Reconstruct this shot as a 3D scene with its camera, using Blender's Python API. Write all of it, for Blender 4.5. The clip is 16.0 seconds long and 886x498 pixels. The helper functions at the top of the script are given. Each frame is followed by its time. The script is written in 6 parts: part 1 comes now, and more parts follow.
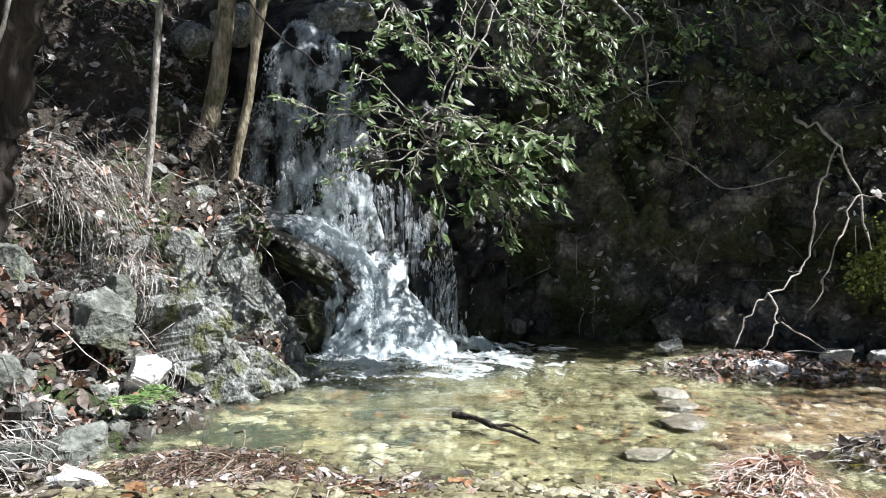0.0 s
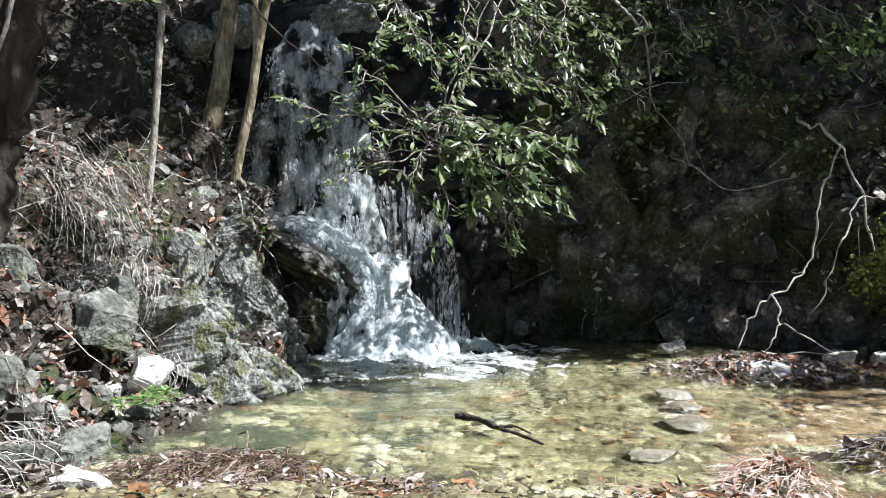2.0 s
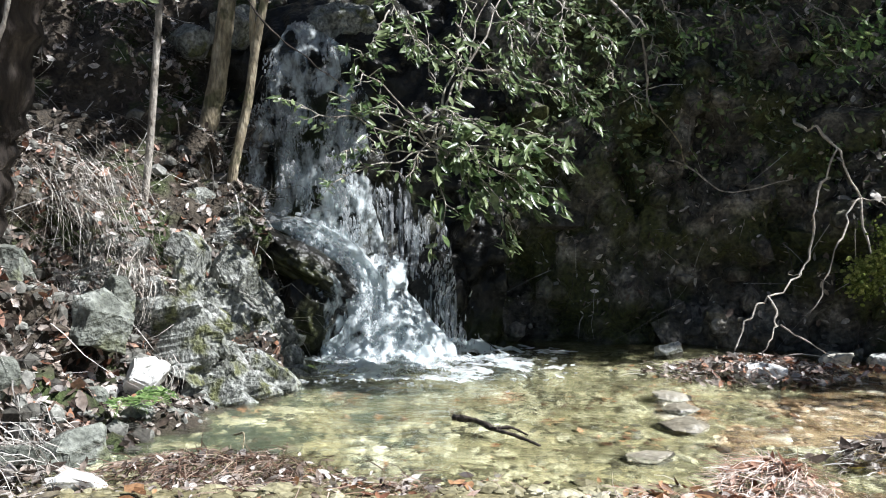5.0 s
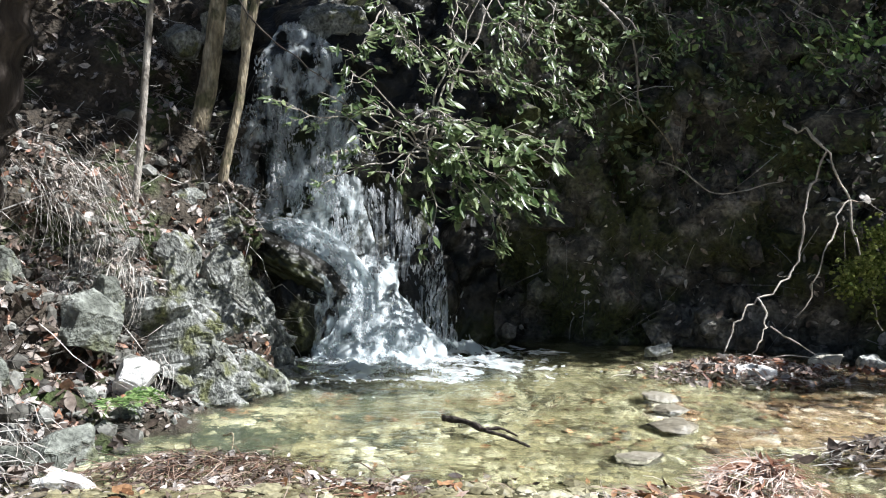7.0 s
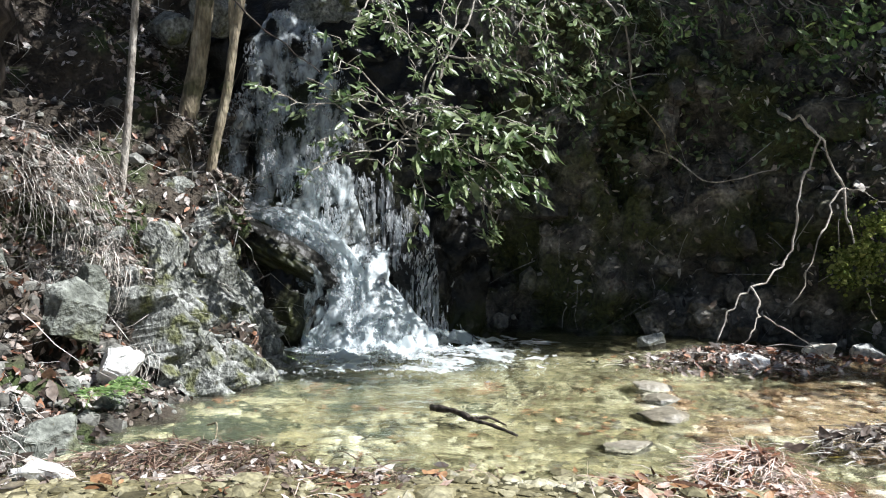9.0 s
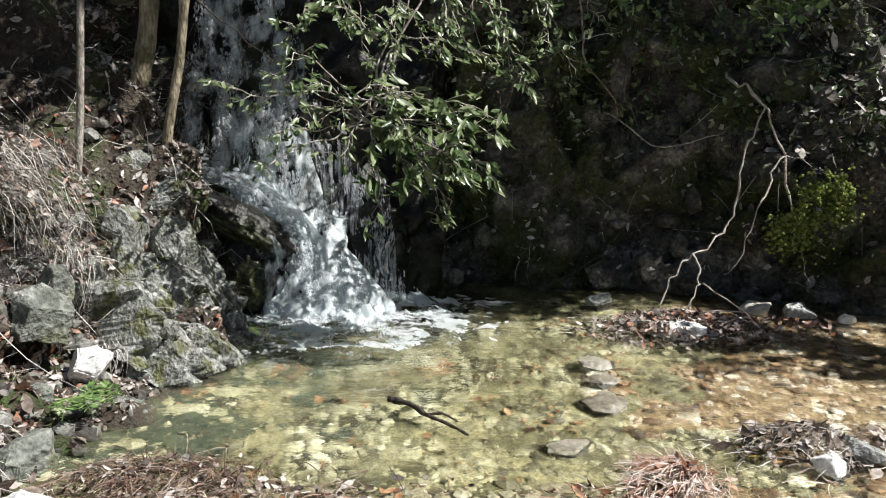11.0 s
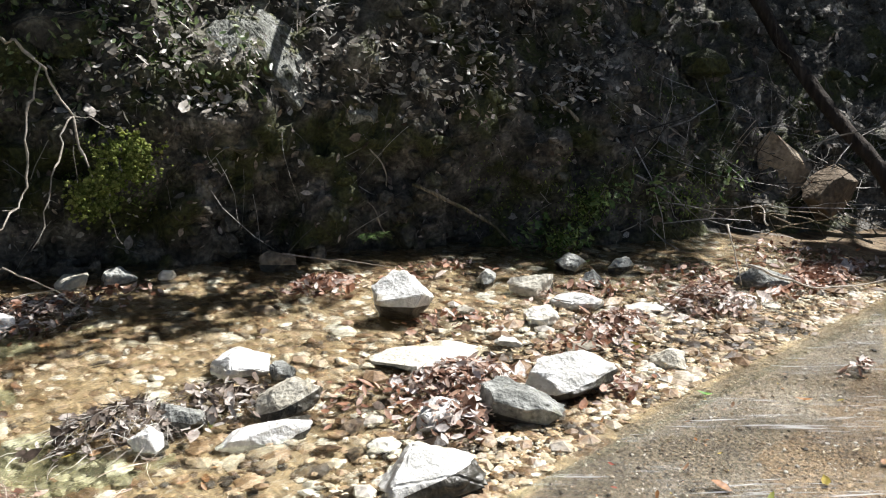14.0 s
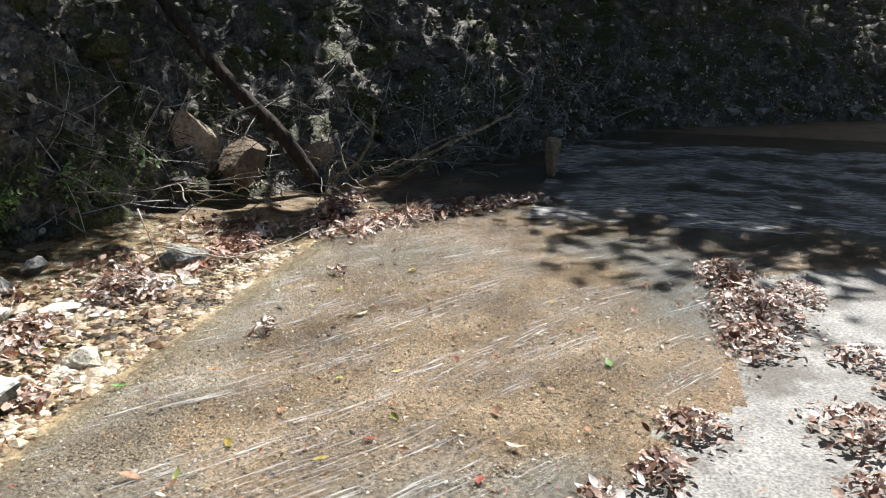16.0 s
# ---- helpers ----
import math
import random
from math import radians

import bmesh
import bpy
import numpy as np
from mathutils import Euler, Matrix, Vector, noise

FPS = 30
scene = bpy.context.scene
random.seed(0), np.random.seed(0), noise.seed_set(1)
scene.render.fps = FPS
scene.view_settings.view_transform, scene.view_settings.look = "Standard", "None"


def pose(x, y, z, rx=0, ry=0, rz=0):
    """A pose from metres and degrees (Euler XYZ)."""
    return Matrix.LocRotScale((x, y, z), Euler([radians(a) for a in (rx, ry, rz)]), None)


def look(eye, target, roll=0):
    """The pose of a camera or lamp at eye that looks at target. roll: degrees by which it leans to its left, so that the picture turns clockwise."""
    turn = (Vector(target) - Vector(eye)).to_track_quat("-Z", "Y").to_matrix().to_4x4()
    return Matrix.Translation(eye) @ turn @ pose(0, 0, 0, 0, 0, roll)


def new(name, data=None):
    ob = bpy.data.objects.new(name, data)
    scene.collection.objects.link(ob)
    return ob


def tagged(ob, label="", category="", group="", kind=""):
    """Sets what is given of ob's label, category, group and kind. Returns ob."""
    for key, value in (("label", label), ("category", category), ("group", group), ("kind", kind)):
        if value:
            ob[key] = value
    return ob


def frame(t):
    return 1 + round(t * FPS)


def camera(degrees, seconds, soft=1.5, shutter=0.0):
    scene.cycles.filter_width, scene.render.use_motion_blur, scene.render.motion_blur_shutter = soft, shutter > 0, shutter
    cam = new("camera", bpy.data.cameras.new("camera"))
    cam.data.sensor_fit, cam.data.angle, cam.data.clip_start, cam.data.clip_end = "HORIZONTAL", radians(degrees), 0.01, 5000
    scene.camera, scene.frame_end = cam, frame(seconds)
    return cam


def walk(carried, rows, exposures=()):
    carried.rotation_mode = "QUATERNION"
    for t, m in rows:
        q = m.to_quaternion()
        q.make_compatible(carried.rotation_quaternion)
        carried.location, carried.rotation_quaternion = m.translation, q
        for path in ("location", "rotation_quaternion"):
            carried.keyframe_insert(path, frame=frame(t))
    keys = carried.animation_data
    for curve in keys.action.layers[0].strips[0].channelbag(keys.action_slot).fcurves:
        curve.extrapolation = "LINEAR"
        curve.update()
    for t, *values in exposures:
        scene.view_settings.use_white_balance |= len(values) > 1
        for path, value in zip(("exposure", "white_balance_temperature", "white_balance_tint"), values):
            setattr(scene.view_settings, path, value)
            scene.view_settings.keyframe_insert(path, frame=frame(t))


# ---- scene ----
cam = camera(53.3, 16.0, 1.1)
METRES, EYE, TILT, LEAN, TURN = 1.6, 0.93, -4.0, -0.5, 0.0
ROWS = [
    (0.0, 0.0, 0.0, 0.0, 0.0, 0.0, -0.0),
    (0.5, -0.0027, 0.0006, -0.0022, 0.06, 0.05, 0.01),
    (1.0, -0.0032, 0.0047, -0.0032, 0.08, 0.07, -0.01),
    (1.5, -0.0026, 0.0051, -0.0042, 0.03, 0.1, -0.03),
    (2.0, -0.0055, 0.0037, -0.003, 0.06, 0.13, -0.03),
    (2.5, -0.0074, 0.0057, -0.0045, 0.08, 0.11, -0.07),
    (3.0, -0.0059, 0.0066, -0.0062, -0.05, 0.15, -0.09),
    (3.5, -0.0057, 0.0044, -0.004, -0.09, 0.16, -0.09),
    (4.0, -0.0072, 0.0064, -0.0056, -0.12, 0.19, -0.11),
    (6.5, -0.0023, 0.0043, -0.0056, -0.42, 0.34, -0.2),
    (7.0, 0.0005, 0.0041, -0.0058, -0.61, 0.34, -0.24),
    (7.5, 0.0031, 0.0037, -0.0052, -0.65, 0.38, -0.24),
    (8.0, 0.007, 0.0051, -0.0092, -0.68, 0.39, -0.24),
    (8.5, 0.0128, 0.011, -0.0133, -0.68, 0.29, -0.24),
    (9.0, 0.0269, 0.0314, -0.0199, -0.72, -0.1, -0.16),
    (11.5, 0.0561, -0.051, 0.3605, -5.68, -9.38, 0.49),
    (12.0, 0.1118, -0.0496, 0.3627, -9.7, -9.67, 1.36),
    (12.5, 0.1979, -0.0254, 0.3672, -13.67, -10.77, 1.95),
    (13.0, 0.251, -0.008, 0.3694, -23.87, -11.7, 1.45),
    (13.5, 0.2723, 0.0247, 0.3595, -35.21, -12.19, 1.63),
    (14.0, 0.274, 0.0513, 0.3379, -44.0, -12.62, 2.77),
    (14.5, 0.2861, 0.0377, 0.321, -52.59, -13.81, 3.81),
    (15.0, 0.3171, -0.0229, 0.336, -61.66, -15.41, 3.46),
    (15.5, 0.3377, -0.0842, 0.3599, -69.66, -16.3, 2.97),
    (16.0, 0.3365, -0.1484, 0.3842, -78.47, -16.37, 3.2),
]
walk(cam, [(t, pose(0, 0, EYE, TILT, LEAN, TURN) @ pose(METRES * x, METRES * y, METRES * z, 90 + pitch, roll, yaw)) for t, x, y, z, yaw, pitch, roll in ROWS],
     exposures=((0.0, 0.9, 6100, 10), (9.0, 0.88, 6150, 10), (11.5, 0.53, 6550, 10), (13.0, 0.58, 6500, 10), (16.0, 0.76, 6550, 10)))

# ---- world and light ----
SUN = Vector((0.58, -0.12, 0.8)).normalized()
world = bpy.data.worlds.new("sky")
scene.world = world
world.use_nodes = True
wn = world.node_tree
sky = wn.nodes.new("ShaderNodeTexSky")
sky.sky_type, sky.sun_disc = "NISHITA", False
sky.sun_elevation = math.asin(SUN.z)
sky.sun_rotation = math.atan2(SUN.x, SUN.y)
wn.nodes["Background"].inputs[1].default_value = 0.034
wn.links.new(sky.outputs[0], wn.nodes["Background"].inputs[0])
sun = new("sun", bpy.data.lights.new("sun", "SUN"))
sun.data.energy, sun.data.angle, sun.data.color = 5.0, radians(0.5), (1.0, 0.985, 0.965)
sun.matrix_world = look((6, 5, 12), Vector((6, 5, 12)) - SUN)


# ---- material helpers ----
def mat(name, stops, scale=6.0, rough=0.75, bump=0.4, bscale=60.0, vary=0.0, island=False, fine=0.35, spec=0.4,
        patch=None, patch_scale=1.5, patch_amount=0.5, stretch=(1, 1, 1), translucent=0.0, metal=0.0, bdist=0.01):
    """A procedural surface: broad noise through a colour ramp, fine grain, patches of a second colour, relief."""
    m = bpy.data.materials.new(name)
    m.use_nodes = True
    t, n = m.node_tree, m.node_tree.nodes
    b = n["Principled BSDF"]
    co = n.new("ShaderNodeTexCoord")
    mp = n.new("ShaderNodeMapping")
    mp.inputs["Scale"].default_value = stretch
    t.links.new(co.outputs["Object"], mp.inputs[0])
    big = n.new("ShaderNodeTexNoise")
    big.inputs["Scale"].default_value, big.inputs["Detail"].default_value, big.inputs["Roughness"].default_value = scale, 6, 0.65
    t.links.new(mp.outputs[0], big.inputs[0])
    ramp = n.new("ShaderNodeValToRGB")
    while len(ramp.color_ramp.elements) < len(stops):
        ramp.color_ramp.elements.new(0.5)
    for i, c in enumerate(stops):
        e = ramp.color_ramp.elements[i]
        e.position = 0.3 + 0.4 * i / max(1, len(stops) - 1)
        e.color = (*c, 1)
    col = ramp.outputs[0]
    if island or vary:
        info = n.new("ShaderNodeNewGeometry") if island else n.new("ShaderNodeObjectInfo")
        out = info.outputs["Random Per Island"] if island else info.outputs["Random"]
        add = n.new("ShaderNodeMath")
        add.operation, add.use_clamp = "MULTIPLY_ADD", False
        add.inputs[1].default_value = island * 0.5 if island else 0.25
        t.links.new(out, add.inputs[0])
        sub = n.new("ShaderNodeMath")
        sub.operation = "ADD"
        sub.inputs[1].default_value = island * -0.25 if island else -0.12
        t.links.new(big.outputs[0], sub.inputs[0])
        t.links.new(sub.outputs[0], add.inputs[2])
        t.links.new(add.outputs[0], ramp.inputs[0])
    else:
        t.links.new(big.outputs[0], ramp.inputs[0])
    grain = n.new("ShaderNodeTexNoise")
    grain.inputs["Scale"].default_value, grain.inputs["Detail"].default_value = bscale, 5
    t.links.new(mp.outputs[0], grain.inputs[0])
    if patch:
        pn = n.new("ShaderNodeTexNoise")
        pn.inputs["Scale"].default_value, pn.inputs["Detail"].default_value = patch_scale, 7
        t.links.new(co.outputs["Object"], pn.inputs[0])
        pr = n.new("ShaderNodeMapRange")
        pr.inputs[1].default_value, pr.inputs[2].default_value = 0.62 - 0.3 * patch_amount, 0.72 - 0.3 * patch_amount
        t.links.new(pn.outputs[0], pr.inputs[0])
        mx = n.new("ShaderNodeMix")
        mx.data_type = "RGBA"
        t.links.new(pr.outputs[0], mx.inputs[0])
        t.links.new(col, mx.inputs[6])
        mx.inputs[7].default_value = (*patch, 1)
        col = mx.outputs[2]
    gr = n.new("ShaderNodeMapRange")
    gr.inputs[1].default_value, gr.inputs[2].default_value = 0.33, 0.67
    gr.inputs[3].default_value, gr.inputs[4].default_value = 1 - fine, 1 + fine
    t.links.new(grain.outputs[0], gr.inputs[0])
    hs = n.new("ShaderNodeHueSaturation")
    t.links.new(gr.outputs[0], hs.inputs["Value"])
    t.links.new(col, hs.inputs["Color"])
    t.links.new(hs.outputs[0], b.inputs["Base Color"])
    b.inputs["Roughness"].default_value, b.inputs["Metallic"].default_value = rough, metal
    b.inputs["Specular IOR Level"].default_value = spec
    bp = n.new("ShaderNodeBump")
    bp.inputs["Strength"].default_value, bp.inputs["Distance"].default_value = bump, bdist
    t.links.new(grain.outputs[0], bp.inputs["Height"])
    t.links.new(bp.outputs[0], b.inputs["Normal"])
    if translucent:
        tr = n.new("ShaderNodeBsdfTranslucent")
        ms = n.new("ShaderNodeMixShader")
        ms.inputs[0].default_value = translucent
        t.links.new(hs.outputs[0], tr.inputs[0])
        t.links.new(b.outputs[0], ms.inputs[1])
        t.links.new(tr.outputs[0], ms.inputs[2])
        t.links.new(ms.outputs[0], n["Material Output"].inputs[0])
    return m


def water_mat(name, tint, scale, stretch, strength, rough=0.02, angle=0.0):
    m = bpy.data.materials.new(name)
    m.use_nodes = True
    t, n = m.node_tree, m.node_tree.nodes
    n.remove(n["Principled BSDF"])
    g = n.new("ShaderNodeBsdfGlass")
    g.inputs["Color"].default_value = (*tint, 1)
    g.inputs["Roughness"].default_value, g.inputs["IOR"].default_value = rough, 1.33
    co, mp = n.new("ShaderNodeTexCoord"), n.new("ShaderNodeMapping")
    mp.inputs["Scale"].default_value, mp.inputs["Rotation"].default_value = stretch, (0, 0, radians(angle))
    t.links.new(co.outputs["Object"], mp.inputs[0])
    a = n.new("ShaderNodeTexNoise")
    a.inputs["Scale"].default_value, a.inputs["Detail"].default_value, a.inputs["Distortion"].default_value = scale, 4, 0.6
    t.links.new(mp.outputs[0], a.inputs[0])
    bp = n.new("ShaderNodeBump")
    bp.inputs["Strength"].default_value, bp.inputs["Distance"].default_value = strength, 0.02
    t.links.new(a.outputs[0], bp.inputs["Height"])
    t.links.new(bp.outputs[0], g.inputs["Normal"])
    t.links.new(g.outputs[0], n["Material Output"].inputs[0])
    return m


def foam_glint_mat(name, along, across, low, high, colour=(0.86, 0.89, 0.92), gaps=None, relief=0.45):
    """White water and painted glints: torn into threads along the flow (the mesh's second texture coordinate runs
    downstream).
    """
    m = bpy.data.materials.new(name)
    m.use_nodes = True
    t, n = m.node_tree, m.node_tree.nodes
    b = n["Principled BSDF"]
    b.inputs["Base Color"].default_value = (*colour, 1)
    b.inputs["Roughness"].default_value = 0.35
    uv, mp = n.new("ShaderNodeUVMap"), n.new("ShaderNodeMapping")
    mp.inputs["Scale"].default_value = (across, along, 1)
    t.links.new(uv.outputs[0], mp.inputs[0])
    a = n.new("ShaderNodeTexNoise")
    a.inputs["Scale"].default_value, a.inputs["Detail"].default_value, a.inputs["Roughness"].default_value = 1.0, 9, 0.68
    a.inputs["Distortion"].default_value = 0.5
    t.links.new(mp.outputs[0], a.inputs[0])
    mr = n.new("ShaderNodeMapRange")
    mr.inputs[1].default_value, mr.inputs[2].default_value = low, high
    t.links.new(a.outputs[0], mr.inputs[0])
    fac = mr.outputs[0]
    if gaps:
        mp2, a2, mr2, mul = n.new("ShaderNodeMapping"), n.new("ShaderNodeTexNoise"), n.new("ShaderNodeMapRange"), n.new("ShaderNodeMath")
        mp2.inputs["Scale"].default_value = (gaps[0], gaps[1], 1)
        a2.inputs["Scale"].default_value, a2.inputs["Detail"].default_value = 1.0, 3
        mr2.inputs[1].default_value, mr2.inputs[2].default_value = gaps[2], gaps[2] + 0.12
        mul.operation = "MULTIPLY"
        t.links.new(uv.outputs[0], mp2.inputs[0])
        t.links.new(mp2.outputs[0], a2.inputs[0])
        t.links.new(a2.outputs[0], mr2.inputs[0])
        t.links.new(mr2.outputs[0], mul.inputs[0])
        t.links.new(fac, mul.inputs[1])
        fac = mul.outputs[0]
    tr = n.new("ShaderNodeBsdfTransparent")
    tr.inputs[0].default_value = (0.93, 0.96, 0.97, 1)
    tl = n.new("ShaderNodeBsdfTranslucent")
    tl.inputs[0].default_value = (*colour, 1)
    m1, m2 = n.new("ShaderNodeMixShader"), n.new("ShaderNodeMixShader")
    m1.inputs[0].default_value = 0.45
    t.links.new(b.outputs[0], m1.inputs[1])
    t.links.new(tl.outputs[0], m1.inputs[2])
    t.links.new(fac, m2.inputs[0])
    t.links.new(tr.outputs[0], m2.inputs[1])
    t.links.new(m1.outputs[0], m2.inputs[2])
    t.links.new(m2.outputs[0], n["Material Output"].inputs[0])
    bp = n.new("ShaderNodeBump")
    bp.inputs["Strength"].default_value, bp.inputs["Distance"].default_value = relief, 0.02
    t.links.new(a.outputs[0], bp.inputs["Height"])
    t.links.new(bp.outputs[0], b.inputs["Normal"])
    return m


M_BANK = mat("bank_earth", [(0.02, 0.016, 0.012), (0.055, 0.043, 0.03), (0.12, 0.1, 0.075)], 5, 0.85, 0.9, 45, patch=(0.05, 0.07, 0.02), patch_scale=2.2, patch_amount=0.35, bdist=0.03)
M_OUTCROP = mat("outcrop_rock", [(0.1, 0.103, 0.085), (0.18, 0.185, 0.16), (0.29, 0.295, 0.27), (0.45, 0.45, 0.425)], 11, 0.7, 1.0, 60, fine=0.6, patch=(0.12, 0.125, 0.055), patch_scale=8, patch_amount=0.3, stretch=(1, 1, 0.7), bdist=0.02)
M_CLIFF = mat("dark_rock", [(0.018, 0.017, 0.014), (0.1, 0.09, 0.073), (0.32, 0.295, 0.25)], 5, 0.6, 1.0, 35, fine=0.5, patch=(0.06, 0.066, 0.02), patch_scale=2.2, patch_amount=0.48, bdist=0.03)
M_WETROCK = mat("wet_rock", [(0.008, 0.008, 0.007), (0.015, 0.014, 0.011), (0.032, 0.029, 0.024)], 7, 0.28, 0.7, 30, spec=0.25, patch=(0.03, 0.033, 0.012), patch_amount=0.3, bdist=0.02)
M_ROCK = mat("grey_rock", [(0.16, 0.165, 0.15), (0.36, 0.365, 0.34), (0.56, 0.565, 0.53)], 7, 0.75, 1.0, 40, vary=1, fine=0.35, patch=(0.25, 0.25, 0.19), patch_scale=6, patch_amount=0.25, bdist=0.025)
M_WHITE = mat("pale_stone", [(0.66, 0.65, 0.61), (0.84, 0.83, 0.8), (0.91, 0.91, 0.89)], 7, 0.7, 0.6, 40, vary=1, fine=0.12, patch=(0.45, 0.4, 0.29), patch_scale=6, patch_amount=0.25, bdist=0.02)
M_CREAM = mat("cream_stone", [(0.52, 0.48, 0.39), (0.71, 0.67, 0.57), (0.84, 0.82, 0.75)], 7, 0.7, 0.7, 40, vary=1, fine=0.2, patch=(0.42, 0.36, 0.24), patch_scale=7, patch_amount=0.22, bdist=0.02)
M_BANKROCK = mat("bank_rock", [(0.07, 0.075, 0.06), (0.19, 0.2, 0.17), (0.38, 0.39, 0.35)], 7, 0.75, 1.0, 40, vary=1, fine=0.4, patch=(0.16, 0.17, 0.1), patch_scale=6, patch_amount=0.28, bdist=0.025)
M_BANKSTONE = mat("bank_stones", [(0.06, 0.055, 0.045), (0.15, 0.145, 0.125), (0.28, 0.28, 0.25)], 3, 0.8, 0.5, 60, island=True)
M_BROWNROCK = mat("brown_boulder", [(0.15, 0.112, 0.075), (0.3, 0.235, 0.165), (0.45, 0.37, 0.275)], 4, 0.8, 1.0, 30, vary=1, fine=0.3, bdist=0.025)
M_BED = mat("stream_bed_gravel", [(0.03, 0.021, 0.011), (0.16, 0.105, 0.05), (0.33, 0.245, 0.145), (0.49, 0.42, 0.32)], 3.2, 0.6, 0.8, 60, fine=0.5, patch=(0.085, 0.045, 0.018), patch_scale=3.2, patch_amount=0.34)
M_PEBBLE = mat("pebbles", [(0.035, 0.023, 0.014), (0.145, 0.085, 0.042), (0.31, 0.208, 0.125), (0.4, 0.325, 0.235), (0.54, 0.5, 0.44)], 2.6, 0.5, 0.5, 60, island=0.75)
M_COBBLE = mat("cobbles", [(0.07, 0.05, 0.035), (0.24, 0.175, 0.11), (0.38, 0.325, 0.24), (0.54, 0.5, 0.43)], 5, 0.55, 0.6, 50, island=0.9)
M_ALGAE = mat("algae_gravel", [(0.025, 0.022, 0.013), (0.105, 0.091, 0.044), (0.24, 0.21, 0.112), (0.48, 0.44, 0.3)], 3.0, 0.6, 0.8, 60, fine=0.5, patch=(0.045, 0.04, 0.018), patch_scale=2.2, patch_amount=0.4)
M_ALGAEPEBBLE = mat("algae_pebbles", [(0.06, 0.052, 0.03), (0.14, 0.125, 0.07), (0.24, 0.215, 0.125), (0.36, 0.33, 0.21), (0.5, 0.475, 0.36)], 2.2, 0.5, 0.5, 60, island=0.35)
# dark tone for wet stone feet and for shade painted under boulders
M_WETSHADE = mat("wet_shaded_stone", [(0.03, 0.028, 0.022), (0.07, 0.064, 0.05), (0.13, 0.12, 0.095)], 8, 0.3, 0.6, 45, fine=0.3, bdist=0.015)
M_DRYROAD = mat("damp_concrete", [(0.17, 0.165, 0.15), (0.26, 0.255, 0.235), (0.36, 0.355, 0.33)], 3, 0.5, 1.0, 70, fine=0.5, patch=(0.11, 0.1, 0.08), patch_scale=2.5, patch_amount=0.3, bdist=0.01)
M_GRIT = mat("grit", [(0.04, 0.03, 0.02), (0.2, 0.13, 0.07), (0.36, 0.29, 0.22), (0.5, 0.46, 0.41)], 3, 0.6, 0.2, 60, island=True)
M_ROAD = mat("wet_road", [(0.078, 0.05, 0.029), (0.175, 0.116, 0.066), (0.29, 0.207, 0.132)], 2.2, 0.3, 1.0, 90, fine=1.0, patch=(0.12, 0.108, 0.09), patch_scale=0.55, patch_amount=0.3, bdist=0.014)
M_GREYROAD = mat("wet_grey_road", [(0.075, 0.056, 0.038), (0.165, 0.128, 0.09), (0.28, 0.225, 0.165)], 2.2, 0.3, 1.0, 90, fine=1.0, patch=(0.16, 0.12, 0.078), patch_scale=2.0, patch_amount=0.35, bdist=0.014)
M_GROUND = mat("forest_floor", [(0.05, 0.04, 0.025), (0.1, 0.085, 0.06), (0.15, 0.13, 0.09)], 1.5, 0.9, 0.6, 12)
M_LITTER = mat("dead_leaves", [(0.05, 0.036, 0.028), (0.18, 0.135, 0.105), (0.36, 0.3, 0.255), (0.6, 0.55, 0.51)], 3, 0.55, 0.3, 60, island=True, translucent=0.15)
M_RUST = mat("rusty_leaves", [(0.16, 0.07, 0.042), (0.36, 0.175, 0.1), (0.51, 0.33, 0.25), (0.74, 0.64, 0.58)], 3, 0.5, 0.3, 60, island=1.2, translucent=0.15)
M_CLUMP = mat("curled_leaves", [(0.15, 0.075, 0.05), (0.4, 0.24, 0.165), (0.6, 0.45, 0.37), (0.8, 0.74, 0.7)], 3, 0.5, 0.3, 60, island=1.2, translucent=0.15)
M_SUNK = mat("sunken_leaves", [(0.06, 0.028, 0.014), (0.2, 0.095, 0.04), (0.36, 0.2, 0.1)], 3, 0.5, 0.3, 60, island=1.2)
M_STRAW = mat("dry_straw", [(0.09, 0.078, 0.064), (0.33, 0.3, 0.26), (0.66, 0.63, 0.58)], 3, 0.6, 0.2, 40, island=1.3, translucent=0.15)
M_PINE = mat("pine_straw", [(0.36, 0.22, 0.15), (0.6, 0.46, 0.38), (0.8, 0.73, 0.67)], 3, 0.6, 0.2, 40, island=True)
M_DARKPINE = mat("wet_pine_straw", [(0.06, 0.03, 0.02), (0.16, 0.09, 0.06), (0.36, 0.28, 0.22)], 3, 0.5, 0.2, 40, island=True)
M_TAN = mat("tan_stone", [(0.14, 0.12, 0.085), (0.26, 0.235, 0.18), (0.4, 0.37, 0.31)], 8, 0.5, 0.5, 50, vary=1, fine=0.2)
# dark green for the painted shade on the pool bed
M_POOLSHADE = mat("pool_shade_sheet", [(0.022, 0.028, 0.018), (0.05, 0.058, 0.034), (0.1, 0.1, 0.055)], 6, 0.6, 0.5, 50, fine=0.4)
M_BARK = mat("bark", [(0.14, 0.115, 0.075), (0.33, 0.275, 0.185), (0.52, 0.46, 0.35)], 16, 0.8, 1.0, 60, stretch=(1, 1, 0.3), fine=0.45, patch=(0.14, 0.13, 0.07), patch_scale=9, patch_amount=0.3, bdist=0.02)
M_PALEBARK = mat("grey_bark", [(0.16, 0.135, 0.11), (0.38, 0.34, 0.29), (0.58, 0.54, 0.48)], 18, 0.8, 1.0, 60, stretch=(1, 1, 0.45), fine=0.4, bdist=0.015)
